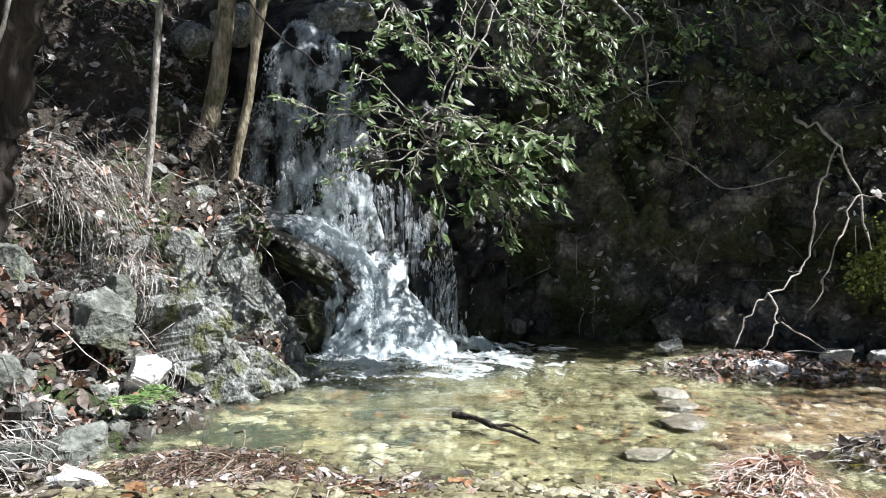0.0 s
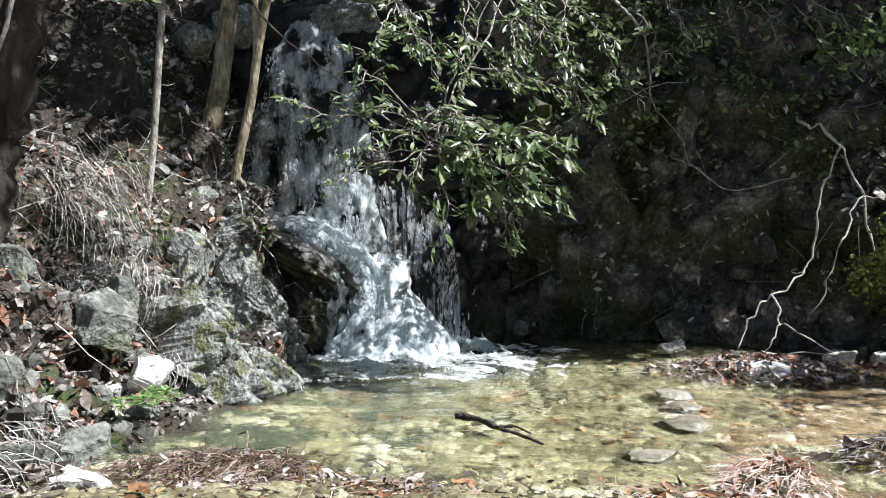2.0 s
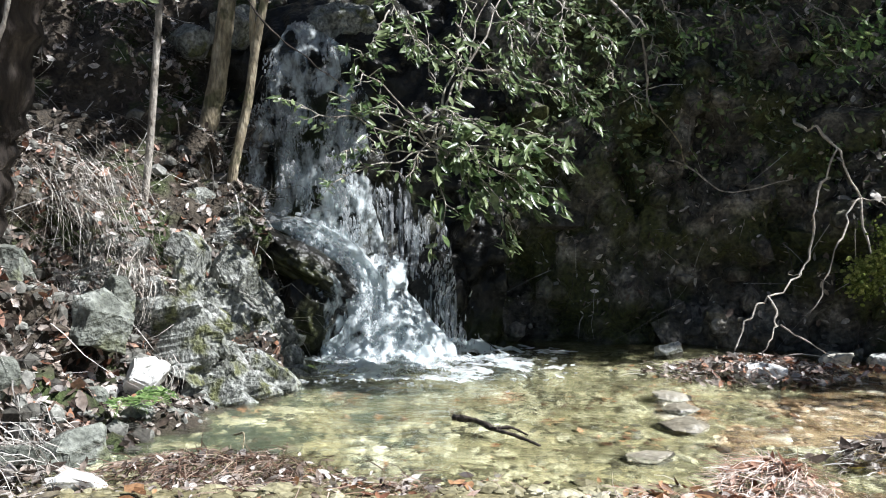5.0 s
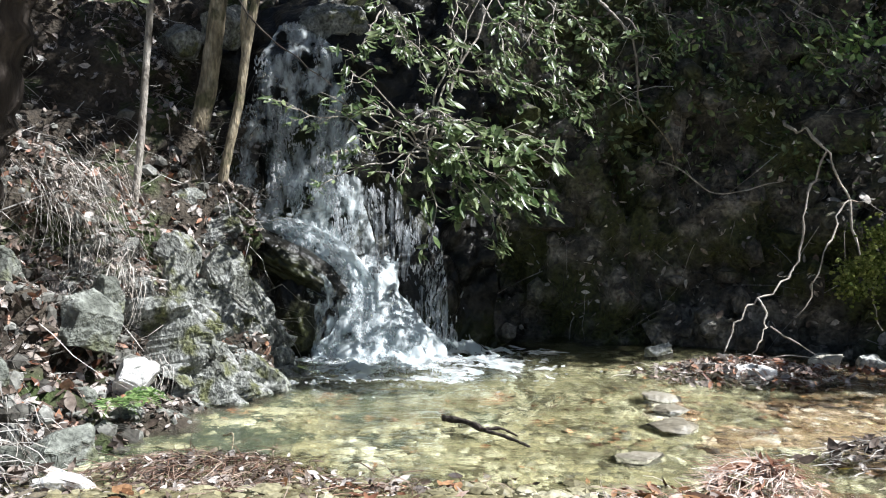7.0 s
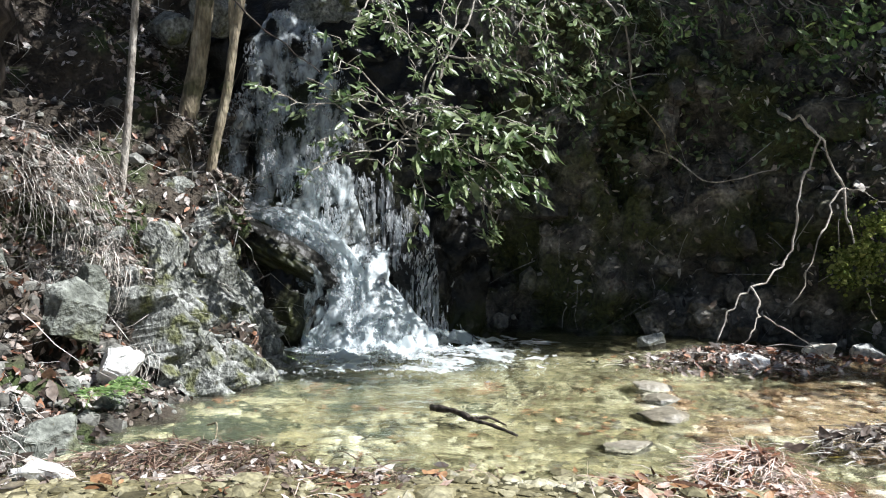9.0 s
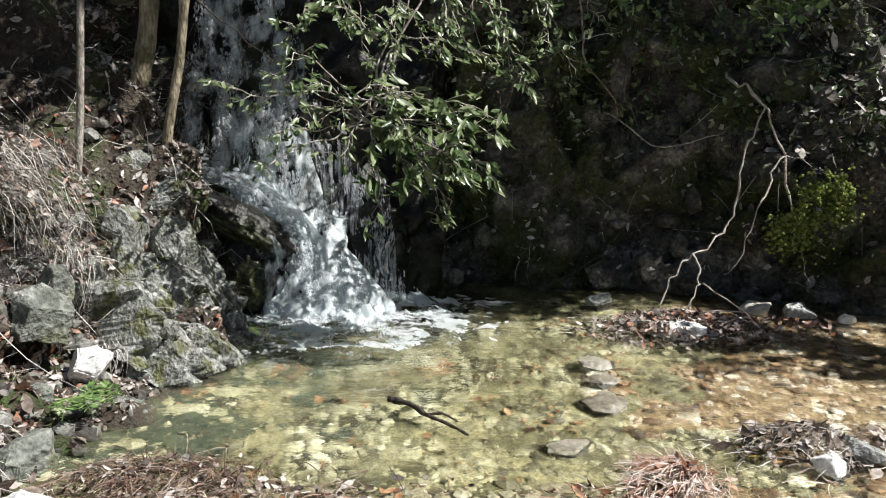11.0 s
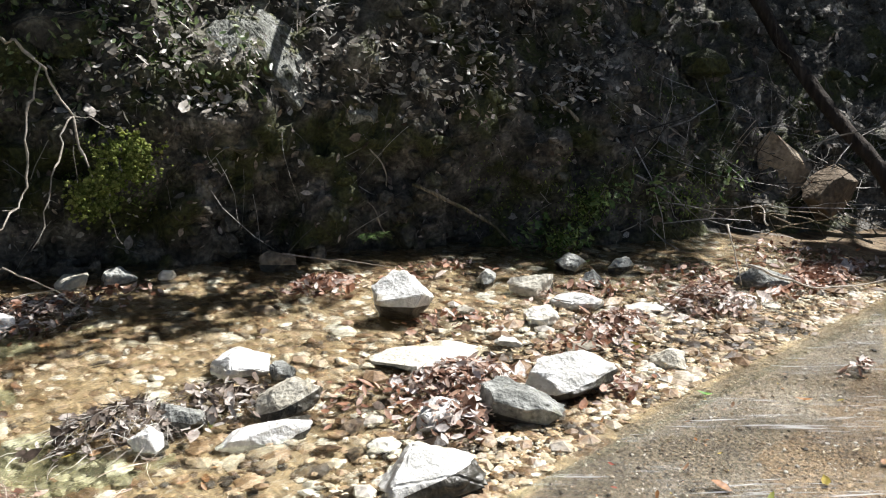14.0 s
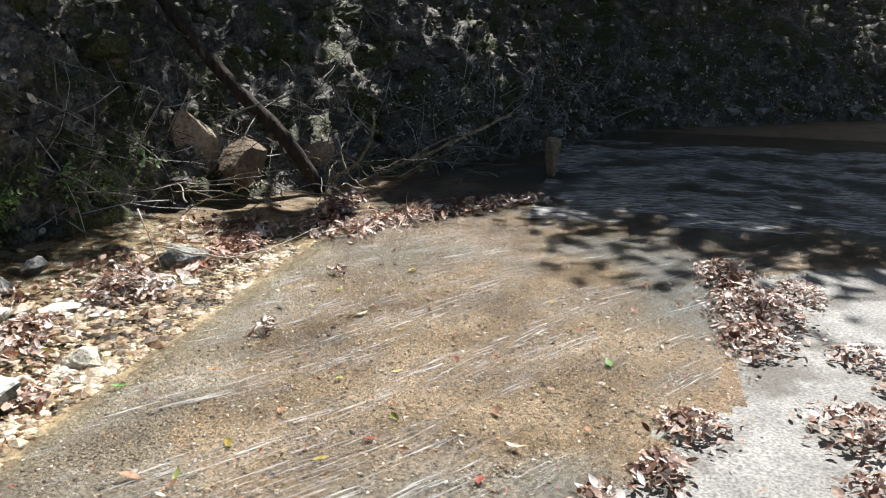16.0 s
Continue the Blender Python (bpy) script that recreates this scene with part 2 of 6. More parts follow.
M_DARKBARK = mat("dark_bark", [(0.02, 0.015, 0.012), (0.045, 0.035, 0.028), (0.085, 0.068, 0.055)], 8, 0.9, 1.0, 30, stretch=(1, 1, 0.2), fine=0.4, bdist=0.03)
M_DEADWOOD = mat("dead_wood", [(0.28, 0.24, 0.19), (0.45, 0.4, 0.34), (0.6, 0.56, 0.5)], 14, 0.75, 0.6, 60)
M_TWIG = mat("twigs", [(0.045, 0.039, 0.032), (0.16, 0.145, 0.125), (0.48, 0.455, 0.42)], 4, 0.8, 0.3, 50, island=1.3)
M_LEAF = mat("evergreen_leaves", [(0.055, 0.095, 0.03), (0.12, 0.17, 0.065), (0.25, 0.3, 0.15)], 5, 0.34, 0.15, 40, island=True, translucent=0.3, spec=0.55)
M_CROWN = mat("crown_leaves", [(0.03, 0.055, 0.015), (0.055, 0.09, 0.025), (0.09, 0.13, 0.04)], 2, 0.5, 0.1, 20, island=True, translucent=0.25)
M_FERN = mat("fern_green", [(0.09, 0.17, 0.05), (0.18, 0.28, 0.09), (0.32, 0.42, 0.17)], 6, 0.5, 0.1, 40, island=True, translucent=0.3)
M_MOSS = mat("moss", [(0.07, 0.12, 0.025), (0.18, 0.26, 0.06), (0.34, 0.42, 0.13)], 14, 0.9, 0.9, 120, fine=0.5, island=True, translucent=0.25)
M_BRIGHTMOSS = mat("bright_moss", [(0.12, 0.16, 0.03), (0.27, 0.33, 0.07), (0.46, 0.5, 0.16)], 14, 0.9, 0.9, 120, fine=0.4, island=True, translucent=0.35)
M_WATER = water_mat("pool_water", (0.93, 0.97, 0.93), 9, (1, 1.7, 1), 1.6)
M_FILM = water_mat("shallow_water", (0.97, 0.97, 0.95), 70, (0.6, 1.4, 1), 1.3, 0.05, 31)
M_THREAD = foam_glint_mat("glint_threads", 3.4, 80, 0.5, 0.74, gaps=(5.0, 0.8, 0.45))
M_RIFFLE = foam_glint_mat("sparkle_flecks", 5.0, 24, 0.45, 0.54, colour=(0.94, 0.95, 0.95), gaps=(1.6, 1.3, 0.4))
M_FALL = foam_glint_mat("falling_water", 7.0, 18, 0.35, 0.58, colour=(0.86, 0.92, 0.925), gaps=(7.0, 4.0, 0.42))
M_VEIL = foam_glint_mat("thin_falling_water", 3, 42, 0.44, 0.7)
M_CHUTE = foam_glint_mat("white_water", 8, 14, 0.0, 0.42, colour=(0.78, 0.84, 0.85), gaps=(8, 8, 0.34), relief=0.3)
M_FOAM = foam_glint_mat("foam", 12, 5, 0.3, 0.54, colour=(0.9, 0.93, 0.95))
M_SPRAY = mat("spray_drops", [(0.78, 0.83, 0.85), (0.84, 0.87, 0.88), (0.9, 0.9, 0.9)], 5, 0.35, 0.3, 60, fine=0.06, translucent=0.55)
def see_through(m, amount):
    """Lets part of the light straight through, as loose drops do."""
    t, n = m.node_tree, m.node_tree.nodes
    last = n["Material Output"].inputs[0].links[0].from_socket
    mix, tr = n.new("ShaderNodeMixShader"), n.new("ShaderNodeBsdfTransparent")
    mix.inputs[0].default_value = amount
    t.links.new(last, mix.inputs[1])
    t.links.new(tr.outputs[0], mix.inputs[2])
    t.links.new(mix.outputs[0], n["Material Output"].inputs[0])


see_through(M_SPRAY, 0.64)
YELLOWS = [mat("leaf_" + k, [tuple(x * 0.8 for x in c), c], 9, 0.5, 0.3, 60, translucent=0.2) for k, c in
           (("yellow", (0.5, 0.4, 0.09)), ("lime", (0.36, 0.4, 0.1)), ("orange", (0.42, 0.2, 0.08)), ("red", (0.36, 0.08, 0.05)),
            ("cream", (0.68, 0.62, 0.48)), ("tan", (0.34, 0.2, 0.12)), ("green", (0.12, 0.3, 0.05)))]


# ---- mesh helpers ----
def link(name, verts, faces, material, parent=None, smooth=True, label="", uvs=None):
    me = bpy.data.meshes.new(name)
    me.from_pydata([tuple(v) for v in verts] if not isinstance(verts, np.ndarray) else verts.tolist(), [], faces if not isinstance(faces, np.ndarray) else faces.tolist())
    if uvs is not None:
        layer = me.uv_layers.new(name="UVMap")
        idx = np.zeros(len(me.loops), dtype=np.int32)
        me.loops.foreach_get("vertex_index", idx)
        layer.data.foreach_set("uv", np.asarray(uvs, dtype=np.float32)[idx].ravel())
    me.materials.append(material)
    if smooth:
        me.polygons.foreach_set("use_smooth", [True] * len(me.polygons))
    me.update()
    ob = new(name, me)
    if parent:
        ob.parent = parent
    if label:
        ob["label"] = label
    return ob


def part(name, bm, material, parent, label=""):
    me = bpy.data.meshes.new(name)
    bm.to_mesh(me)
    bm.free()
    me.materials.append(material)
    ob = new(name, me)
    ob.parent = parent
    if label:
        ob["label"] = label
    return ob


def thing(name, at, label, category, group="", kind=""):
    ob = new(name)
    ob.matrix_world = Matrix.Translation(at)
    ob.empty_display_size = 0.05
    return tagged(ob, label, category, group, kind)


def fbm(p, scale, octaves=4, seed=0.0):
    v = Vector((p[0] * scale + seed, p[1] * scale + seed * 0.7, p[2] * scale - seed))
    return noise.fractal(v, 1.0, 2.1, octaves)


def grid_faces(a, b):
    i, j = np.meshgrid(np.arange(a - 1), np.arange(b - 1), indexing="ij")
    k = (i * b + j).ravel()
    return np.stack([k, k + b, k + b + 1, k + 1], 1)


def smooth_path(pts, steps=6):
    """Catmull-Rom through the points."""
    p = [Vector(q) for q in pts]
    p = [p[0] * 2 - p[1]] + p + [p[-1] * 2 - p[-2]]
    out = []
    for a, b, c, d in zip(p, p[1:], p[2:], p[3:]):
        for i in range(steps):
            t = i / steps
            out.append(0.5 * (2 * b + (c - a) * t + (2 * a - 5 * b + 4 * c - d) * t * t + (3 * b - a - 3 * c + d) * t ** 3))
    return out + [p[-2]]


def tube(pts, r0, r1, sides=8, wobble=0.0, seed=0):
    """Verts and faces of a tapered round limb along pts, closed at both ends."""
    rng = random.Random(seed)
    pts = [Vector(p) for p in pts]
    verts, faces = [], []
    for i, p in enumerate(pts):
        d = (pts[min(i + 1, len(pts) - 1)] - pts[max(i - 1, 0)]).normalized()
        a = d.cross(Vector((0.31, 0.87, 0.2))).normalized()
        b = d.cross(a)
        r = (r0 + (r1 - r0) * i / (len(pts) - 1)) * (1 + wobble * rng.uniform(-1, 1.4))
        for k in range(sides):
            ang = 2 * math.pi * k / sides
            q = r * (1 + wobble * rng.uniform(-1, 1))
            verts.append(p + a * math.cos(ang) * q + b * math.sin(ang) * q)
    for i in range(len(pts) - 1):
        for k in range(sides):
            faces.append((i * sides + k, i * sides + (k + 1) % sides, (i + 1) * sides + (k + 1) % sides, (i + 1) * sides + k))
    faces.append(tuple(range(sides))[::-1])
    faces.append(tuple((len(pts) - 1) * sides + k for k in range(sides)))
    return verts, faces


def join(pieces):
    verts, faces = [], []
    for v, f in pieces:
        o = len(verts)
        verts += list(v)
        faces += [tuple(i + o for i in q) for q in f]
    return verts, faces


LEAF_V = np.array([(0, -0.5, 0), (-0.2, -0.2, 0.03), (0.2, -0.2, 0.03), (-0.2, 0.15, 0.03), (0.2, 0.15, 0.03), (0, 0.5, 0.0), (0, -0.02, -0.03)])
LEAF_F = [(0, 2, 6), (0, 6, 1), (1, 6, 3), (6, 2, 4), (6, 4, 5), (3, 6, 5)]


def strew(name, places, normals, sizes, material, rng, tilt=0.5, width=1.0, curl=1.0, heading=None, spread=math.pi, lift=0.01):
    """One mesh of many small folded leaves, each lying on its place, turned about the normal and tilted."""
    n = len(places)
    P, N = np.asarray(places, float), np.asarray(normals, float)
    N = N + rng.normal(0, tilt, (n, 3))
    N /= np.linalg.norm(N, axis=1)[:, None]
    ref = rng.normal(0, 1, (n, 3)) if heading is None else np.asarray(heading) + rng.normal(0, spread, (n, 3))
    Y = ref - (ref * N).sum(1)[:, None] * N
    Y /= np.linalg.norm(Y, axis=1)[:, None] + 1e-9
    X = np.cross(Y, N)
    S = np.asarray(sizes, float)
    T = LEAF_V * np.array([width, 1, curl])
    T = np.repeat(T[None], n, 0)
    bend = rng.uniform(-0.25, 0.5, (n, 1)) * curl
    T[:, :, 2] += bend * (T[:, :, 1] ** 2)
    T[:, :, 0] *= rng.uniform(0.6, 1.3, (n, 1))
    V = P[:, None] + (T[:, :, 0, None] * X[:, None] + T[:, :, 1, None] * Y[:, None] + T[:, :, 2, None] * N[:, None]) * S[:, None, None] + N[:, None] * lift
    F = (np.array(LEAF_F)[None] + (np.arange(n) * len(LEAF_V))[:, None, None]).reshape(-1, 3)
    return link(name, V.reshape(-1, 3), F, material)


def blades(name, places, dirs, normals, lengths, widths, material, rng, droop=0.3, segs=4, arch=0.25):
    """One mesh of many thin bent ribbons that start at places and run along dirs."""
    n = len(places)
    P, D, N = (np.asarray(a, float) for a in (places, dirs, normals))
    D = D / (np.linalg.norm(D, axis=1)[:, None] + 1e-9)
    side = np.cross(D, N)
    side /= np.linalg.norm(side, axis=1)[:, None] + 1e-9
    bend = rng.normal(0, 0.25, (n, 1))
    L, W = np.asarray(lengths)[:, None], np.asarray(widths)[:, None]
    rows = []
    for k in range(segs + 1):
        t = k / segs
        c = P + D * L * t + side * L * bend * t * t + N * L * (arch * math.sin(math.pi * t) * rng.uniform(0, 1, (n, 1))) - np.array([0, 0, 1]) * L * droop * t * t
        w = W * (1 - 0.75 * t) * 0.5
        rows += [c - side * w, c + side * w + N * W * 0.4]
    V = np.stack(rows, 1).reshape(-1, 3)
    f = np.array([(2 * k, 2 * k + 1, 2 * k + 3, 2 * k + 2) for k in range(segs)])
    F = (f[None] + (np.arange(n) * (2 * segs + 2))[:, None, None]).reshape(-1, 4)
    return link(name, V, F, material)


ico = bmesh.new()
bmesh.ops.create_icosphere(ico, subdivisions=1, radius=1.0)
IV = np.array([v.co[:] for v in ico.verts])
IF = np.array([[v.index for v in f.verts] for f in ico.faces])
ico.free()


def clots(name, places, ways, longs, thicks, material, rng, parent=None):
    """One mesh of many small drawn-out clots of white water, each along its way."""
    n = len(places)
    P, D = np.asarray(places, float), np.asarray(ways, float)
    D /= np.linalg.norm(D, axis=1)[:, None]
    A = np.cross(D, rng.normal(0, 1, (n, 3)))
    A /= np.linalg.norm(A, axis=1)[:, None]
    C = np.cross(D, A)
    T = IV[None] * (1 + rng.normal(0, 0.2, (n, len(IV), 1)))
    L, W = np.asarray(longs)[:, None, None], np.asarray(thicks)[:, None, None]
    V = P[:, None] + T[:, :, 0, None] * D[:, None] * L + T[:, :, 1, None] * A[:, None] * W + T[:, :, 2, None] * C[:, None] * W * 0.7
    F = (IF[None] + (np.arange(n) * len(IV))[:, None, None]).reshape(-1, 3)
    ob = link(name, V.reshape(-1, 3), F, material, parent)
    ob["kind"] = "stuff"
    return ob


def rock_mesh(name, size, seed, material, cuts=16, rough=0.12, sub=3):
    """An angular stone: a block split by planes, its sides leaning in below, sized (w, d, h), standing on z = 0."""
    rng = random.Random(seed)
    bm = bmesh.new()
    bmesh.ops.create_cube(bm, size=2.0)
    planes = []
    sides = rng.randint(5, 7)
    for i in range(sides):
        a = 2 * math.pi * (i + rng.uniform(-0.3, 0.3)) / sides
        planes.append((Vector((math.cos(a), math.sin(a), rng.uniform(-0.75, 0.12))), rng.uniform(0.6, 0.88)))
    planes.append((Vector((rng.gauss(0, 0.22), rng.gauss(0, 0.22), 1)), rng.uniform(0.6, 0.8)))
    for i in range(4 + cuts // 6):
        a = rng.uniform(0, 2 * math.pi)
        planes.append((Vector((math.cos(a), math.sin(a), rng.uniform(0.35, 1.3))), rng.uniform(0.62, 0.9)))
    for d, k in planes:
        d = d.normalized()
        cut = bmesh.ops.bisect_plane(bm, geom=bm.verts[:] + bm.edges[:] + bm.faces[:], plane_co=d * k, plane_no=d, clear_outer=True)
        edges = [e for e in cut["geom_cut"] if isinstance(e, bmesh.types.BMEdge)]
        if len(edges) > 2:
            bmesh.ops.edgenet_fill(bm, edges=edges)
    bmesh.ops.remove_doubles(bm, verts=bm.verts[:], dist=0.02)
    bmesh.ops.bevel(bm, geom=bm.edges[:], offset=0.09, segments=2, affect="EDGES", clamp_overlap=True)
    bmesh.ops.triangulate(bm, faces=bm.faces[:])
    for lim in (0.5, 0.25):
        bmesh.ops.subdivide_edges(bm, edges=[e for e in bm.edges if e.calc_length() > lim], cuts=1, use_grid_fill=False)
        bmesh.ops.triangulate(bm, faces=bm.faces[:])
    if sub > 3:
        bmesh.ops.subdivide_edges(bm, edges=[e for e in bm.edges if e.calc_length() > 0.12], cuts=1)
        bmesh.ops.triangulate(bm, faces=bm.faces[:])
    bmesh.ops.recalc_face_normals(bm, faces=bm.faces[:])
    off = seed * 3.17
    for v in bm.verts:
        v.co *= 1 + rough * fbm(v.co, 1.7, 4, off) + 0.04 * fbm(v.co, 5.5, 3, off + 2.0)
    lo = [min(v.co[i] for v in bm.verts) for i in range(3)]
    hi = [max(v.co[i] for v in bm.verts) for i in range(3)]
    for v in bm.verts:
        v.co = Vector(((v.co.x - (lo[0] + hi[0]) / 2) / (hi[0] - lo[0]) * size[0], (v.co.y - (lo[1] + hi[1]) / 2) / (hi[1] - lo[1]) * size[1], (v.co.z - lo[2]) / (hi[2] - lo[2]) * size[2]))
    me = bpy.data.meshes.new(name)
    bm.to_mesh(me)
    bm.free()
    me.polygons.foreach_set("use_smooth", [True] * len(me.polygons))
    me.set_sharp_from_angle(angle=radians(32))
    me.materials.append(material)
    return me


def stone(name, at, size, seed, material, label, turn=0.0, tip=(0, 0), cuts=16, category="stone", group="", sub=3, wet=None, undercut=0.0):
    me = rock_mesh(name, size, seed, material, cuts, sub=sub)
    if undercut:
        for v in me.vertices:
            low = max(0.0, 1 - v.co.z / (0.72 * size[2]))
            if v.co.y < 0.2 * size[1]:
                v.co.y += undercut * low * (0.2 * size[1] - v.co.y)
    # dark lower band: waterline, and on undercut boulders shade painted up the front
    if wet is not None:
        me.materials.append(M_WETSHADE)
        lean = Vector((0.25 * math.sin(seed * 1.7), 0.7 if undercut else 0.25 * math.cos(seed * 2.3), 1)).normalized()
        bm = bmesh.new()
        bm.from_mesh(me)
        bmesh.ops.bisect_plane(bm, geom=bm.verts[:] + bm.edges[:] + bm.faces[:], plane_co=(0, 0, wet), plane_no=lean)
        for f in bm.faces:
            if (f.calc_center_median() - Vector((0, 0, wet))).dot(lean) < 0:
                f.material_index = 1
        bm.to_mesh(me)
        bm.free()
    ob = new(name, me)
    ob.matrix_world = pose(*at, tip[0], tip[1], turn)
    return tagged(ob, label, category, group)


def fall_z(x):
    """The stream and the road drop gently downstream."""
    return -0.04 * max(0.0, x - 2.0)


# ---- the large structure ----
# foot of the banks: x, y, heading of the slope, run per metre below, height of the break, run per metre above
FOOT = [(-6.0, 0.0, 125, 1.2, 0.5, 1.2), (-3.2, 1.5, 130, 1.2, 0.4, 1.2), (-1.8, 2.3, 142, 1.2, 0.3, 1.2), (-1.16, 2.9, 158, 1.1, 0.25, 1.1),
        (-0.95, 3.6, 168, 1.15, 0.25, 0.9), (-0.82, 3.95, 170, 0.9, 0.3, 1.0), (-0.71, 4.4, 168, 0.8, 0.45, 1.3), (-0.69, 4.68, 155, 0.42, 0.8, 1.1),
        (-1.0, 5.16, 140, 0.32, 1.0, 0.7), (-0.95, 5.55, 115, 0.25, 1.9, 0.6), (-0.2, 5.66, 95, 0.22, 2.0, 0.6), (0.3, 5.5, 90, 0.18, 2.2, 0.55),
        (0.75, 5.4, 90, 0.16, 2.2, 0.55), (1.4, 5.4, 86, 0.16, 2.0, 0.55), (2.3, 5.12, 80, 0.1, 1.2, 0.6), (2.8, 4.93, 76, -0.12, 0.9, 0.65),
        (3.4, 4.76, 72, -0.2, 0.85, 0.7), (4.6, 4.3, 66, -0.15, 0.8, 0.7), (5.7, 3.68, 60, 0.1, 0.7, 0.75), (6.8, 3.35, 60, 0.7, 1.0, 0.8),
        (8.0, 2.9, 56, 0.9, 1.0, 0.85), (9.2, 2.0, 55, 0.95, 1.0, 0.9), (10.6, 0.95, 52, 0.95, 1.0, 0.9), (14.0, -0.3, 55, 1.0, 1.0, 0.95),
        (17.5, -4.8, 35, 1.0, 1.0, 1.0), (21.0, -11.0, 25, 1.0, 1.0, 1.0), (24.0, -22.0, 20, 1.0, 1.0, 1.0)]
foot = np.array(FOOT)
lens_ = np.concatenate([[0], np.cumsum(np.hypot(np.diff(foot[:, 0]), np.diff(foot[:, 1])))])


CRAG, s_slope = float(lens_[7]), float(lens_[18])


def foot_at(s):
    return [float(np.interp(s, lens_, foot[:, i])) for i in range(6)]


def bank_point(s, h, rough=True):
    x, y, ang, k1, h1, k2 = foot_at(s)
    run = k1 * min(h, h1) + k2 * max(0.0, h - h1)
    d = Vector((math.cos(radians(ang)), math.sin(radians(ang)), 0))
    p = Vector((x, y, h + fall_z(x))) + d * run
    if rough:
        n1, n2, n3 = fbm(p, 1.1, 3, 3.0), fbm(p, 3.6, 3, 8.0), fbm(p, 11.0, 3, 15.0)
        cell, seat = noise.voronoi(Vector((p.x * 4.2, p.y * 4.2, p.z * 3.4)))
        crag = (cell[1] - cell[0]) * 0.08 + 0.11 * noise.cell(seat[0] * 31.7) * (0.7 if s < CRAG else 1.3 if s < s_slope else 0.6)
        lump = min(1.0, max(0.0, h + 0.25) / 0.35)
        p += (Vector((d.x, d.y, -0.5))) * -(0.13 * n1 + 0.08 * n2 + 0.03 * n3 + crag - 0.06) * lump
    return p


S = np.concatenate([np.arange(0, 4.0, 0.12), np.arange(4.0, 13.5, 0.03), np.arange(13.5, 19, 0.06), np.arange(19, 24, 0.15), np.arange(24, 40, 0.25), np.arange(40, lens_[-1] + 0.1, 0.8)])
H = np.concatenate([np.arange(-0.35, 2.5, 0.032), np.arange(2.5, 4.5, 0.12), np.array([5, 6, 7.5, 9.5, 12, 16, 22, 30.0])])
B = np.array([[bank_point(s, h) for h in H] for s in S])
SPLIT = int(np.searchsorted(S, float(np.interp(9, np.arange(len(lens_)), lens_))))


def bank_sheet(name, a, b, material, label):
    G = B[a:b]
    ob = link(name, G.reshape(-1, 3), grid_faces(b - a, len(H)), material)
    return tagged(ob, label, "slope", kind="structure")


bank_sheet("bank_earth_slope", 0, SPLIT + 1, M_BANK, "steep earth and stone bank under dry leaf litter")
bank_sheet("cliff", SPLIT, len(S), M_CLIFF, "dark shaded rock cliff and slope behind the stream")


def on_bank(rng, n, s0, s1, h0, h1, power=1.0):
    """Random places on the bank with their normals and the way down the slope."""
    i = np.searchsorted(S, rng.uniform(s0, s1, n)).clip(1, len(S) - 2)
    j = np.searchsorted(H, h0 + (h1 - h0) * rng.uniform(0, 1, n) ** power).clip(1, len(H) - 2)
    a, b = rng.uniform(0, 1, (n, 1)), rng.uniform(0, 1, (n, 1))
    p00, p10, p01 = B[i, j], B[i + 1, j], B[i, j + 1]
    P = p00 + (p10 - p00) * a + (p01 - p00) * b
    N = np.cross(p10 - p00, p01 - p00)
    N /= np.linalg.norm(N, axis=1)[:, None] + 1e-9
    down = p00 - p01
    down /= np.linalg.norm(down, axis=1)[:, None] + 1e-9
    return P, N, down


def s_of(i):
    return float(lens_[i])


# stream bed
bx, by = np.arange(-2.2, 12.0, 0.05), np.arange(1.1, 6.3, 0.05)


def bed_z(x, y):
    pool = math.exp(-(((x + 0.15) / 0.75) ** 2 + ((y - 4.55) / 0.75) ** 2))
    z = fall_z(x) - 0.055 - 0.22 * pool + 0.02 * fbm((x, y, 0), 2.2, 3, 4.0)
    near = 1.75 + 0.95 / (1 + math.exp((x - 1.35) * 5))
    z += 0.1 * max(0.0, min(1.0, (near + 0.25 - y) / 0.45))
    k = max(0.0, min(1.0, (y - road_edge(x)) / 0.35))
    z = z * k + (fall_z(x) - 0.012 + 0.012 * fbm((x, y, 0), 5, 3, 2.0)) * (1 - k) if x > 1.6 else z
    return z if y > road_edge(x) - 0.02 else min(z, fall_z(x) - 0.06)


def road_edge(x):
    return 1.84 - 0.12 * max(0.0, 3.2 - x) * 0.8


bed = [(x, y, bed_z(x, y)) for x in bx for y in by]
bed_mesh = link("stream_bed", bed, grid_faces(len(bx), len(by)), M_BED)
bed_mesh.data.materials.append(M_ALGAE)


def algae(x, y):
    """The deep pool's bed is tinted olive; the shallow stream's is not."""
    return x < 1.25 + 0.7 * fbm((x, y, 0), 1.6, 4, 71.0) + 0.25 * (y - 3.2)


for p in bed_mesh.data.polygons:
    p.material_index = int(algae(p.center.x, p.center.y))
tagged(bed_mesh, "ochre gravel bed of the clear stream", "stream bed", kind="structure")

# dark sheet on the bed stands in for shade and the bank's reflection
sx, sy = np.arange(-1.3, 0.6, 0.025), np.arange(2.95, 5.2, 0.025)
sv = np.array([(x, y, bed_z(x, y) + 0.006) for x in sx for y in sy])
sf = grid_faces(len(sx), len(sy))
sc = sv[sf].mean(1)
thick = np.array([1.25 - (x + 1.0) * 1.1 - abs(y - 3.9) * 0.35 + 1.1 * fbm((x, y, 0), 2.6, 4, 12.0) for x, y, _ in sc])
tagged(link("silt", sv, sf[thick > 0.42], M_POOLSHADE), "dark green sheet painting shade and reflection on the deep side of the pool", "silt", kind="stuff")

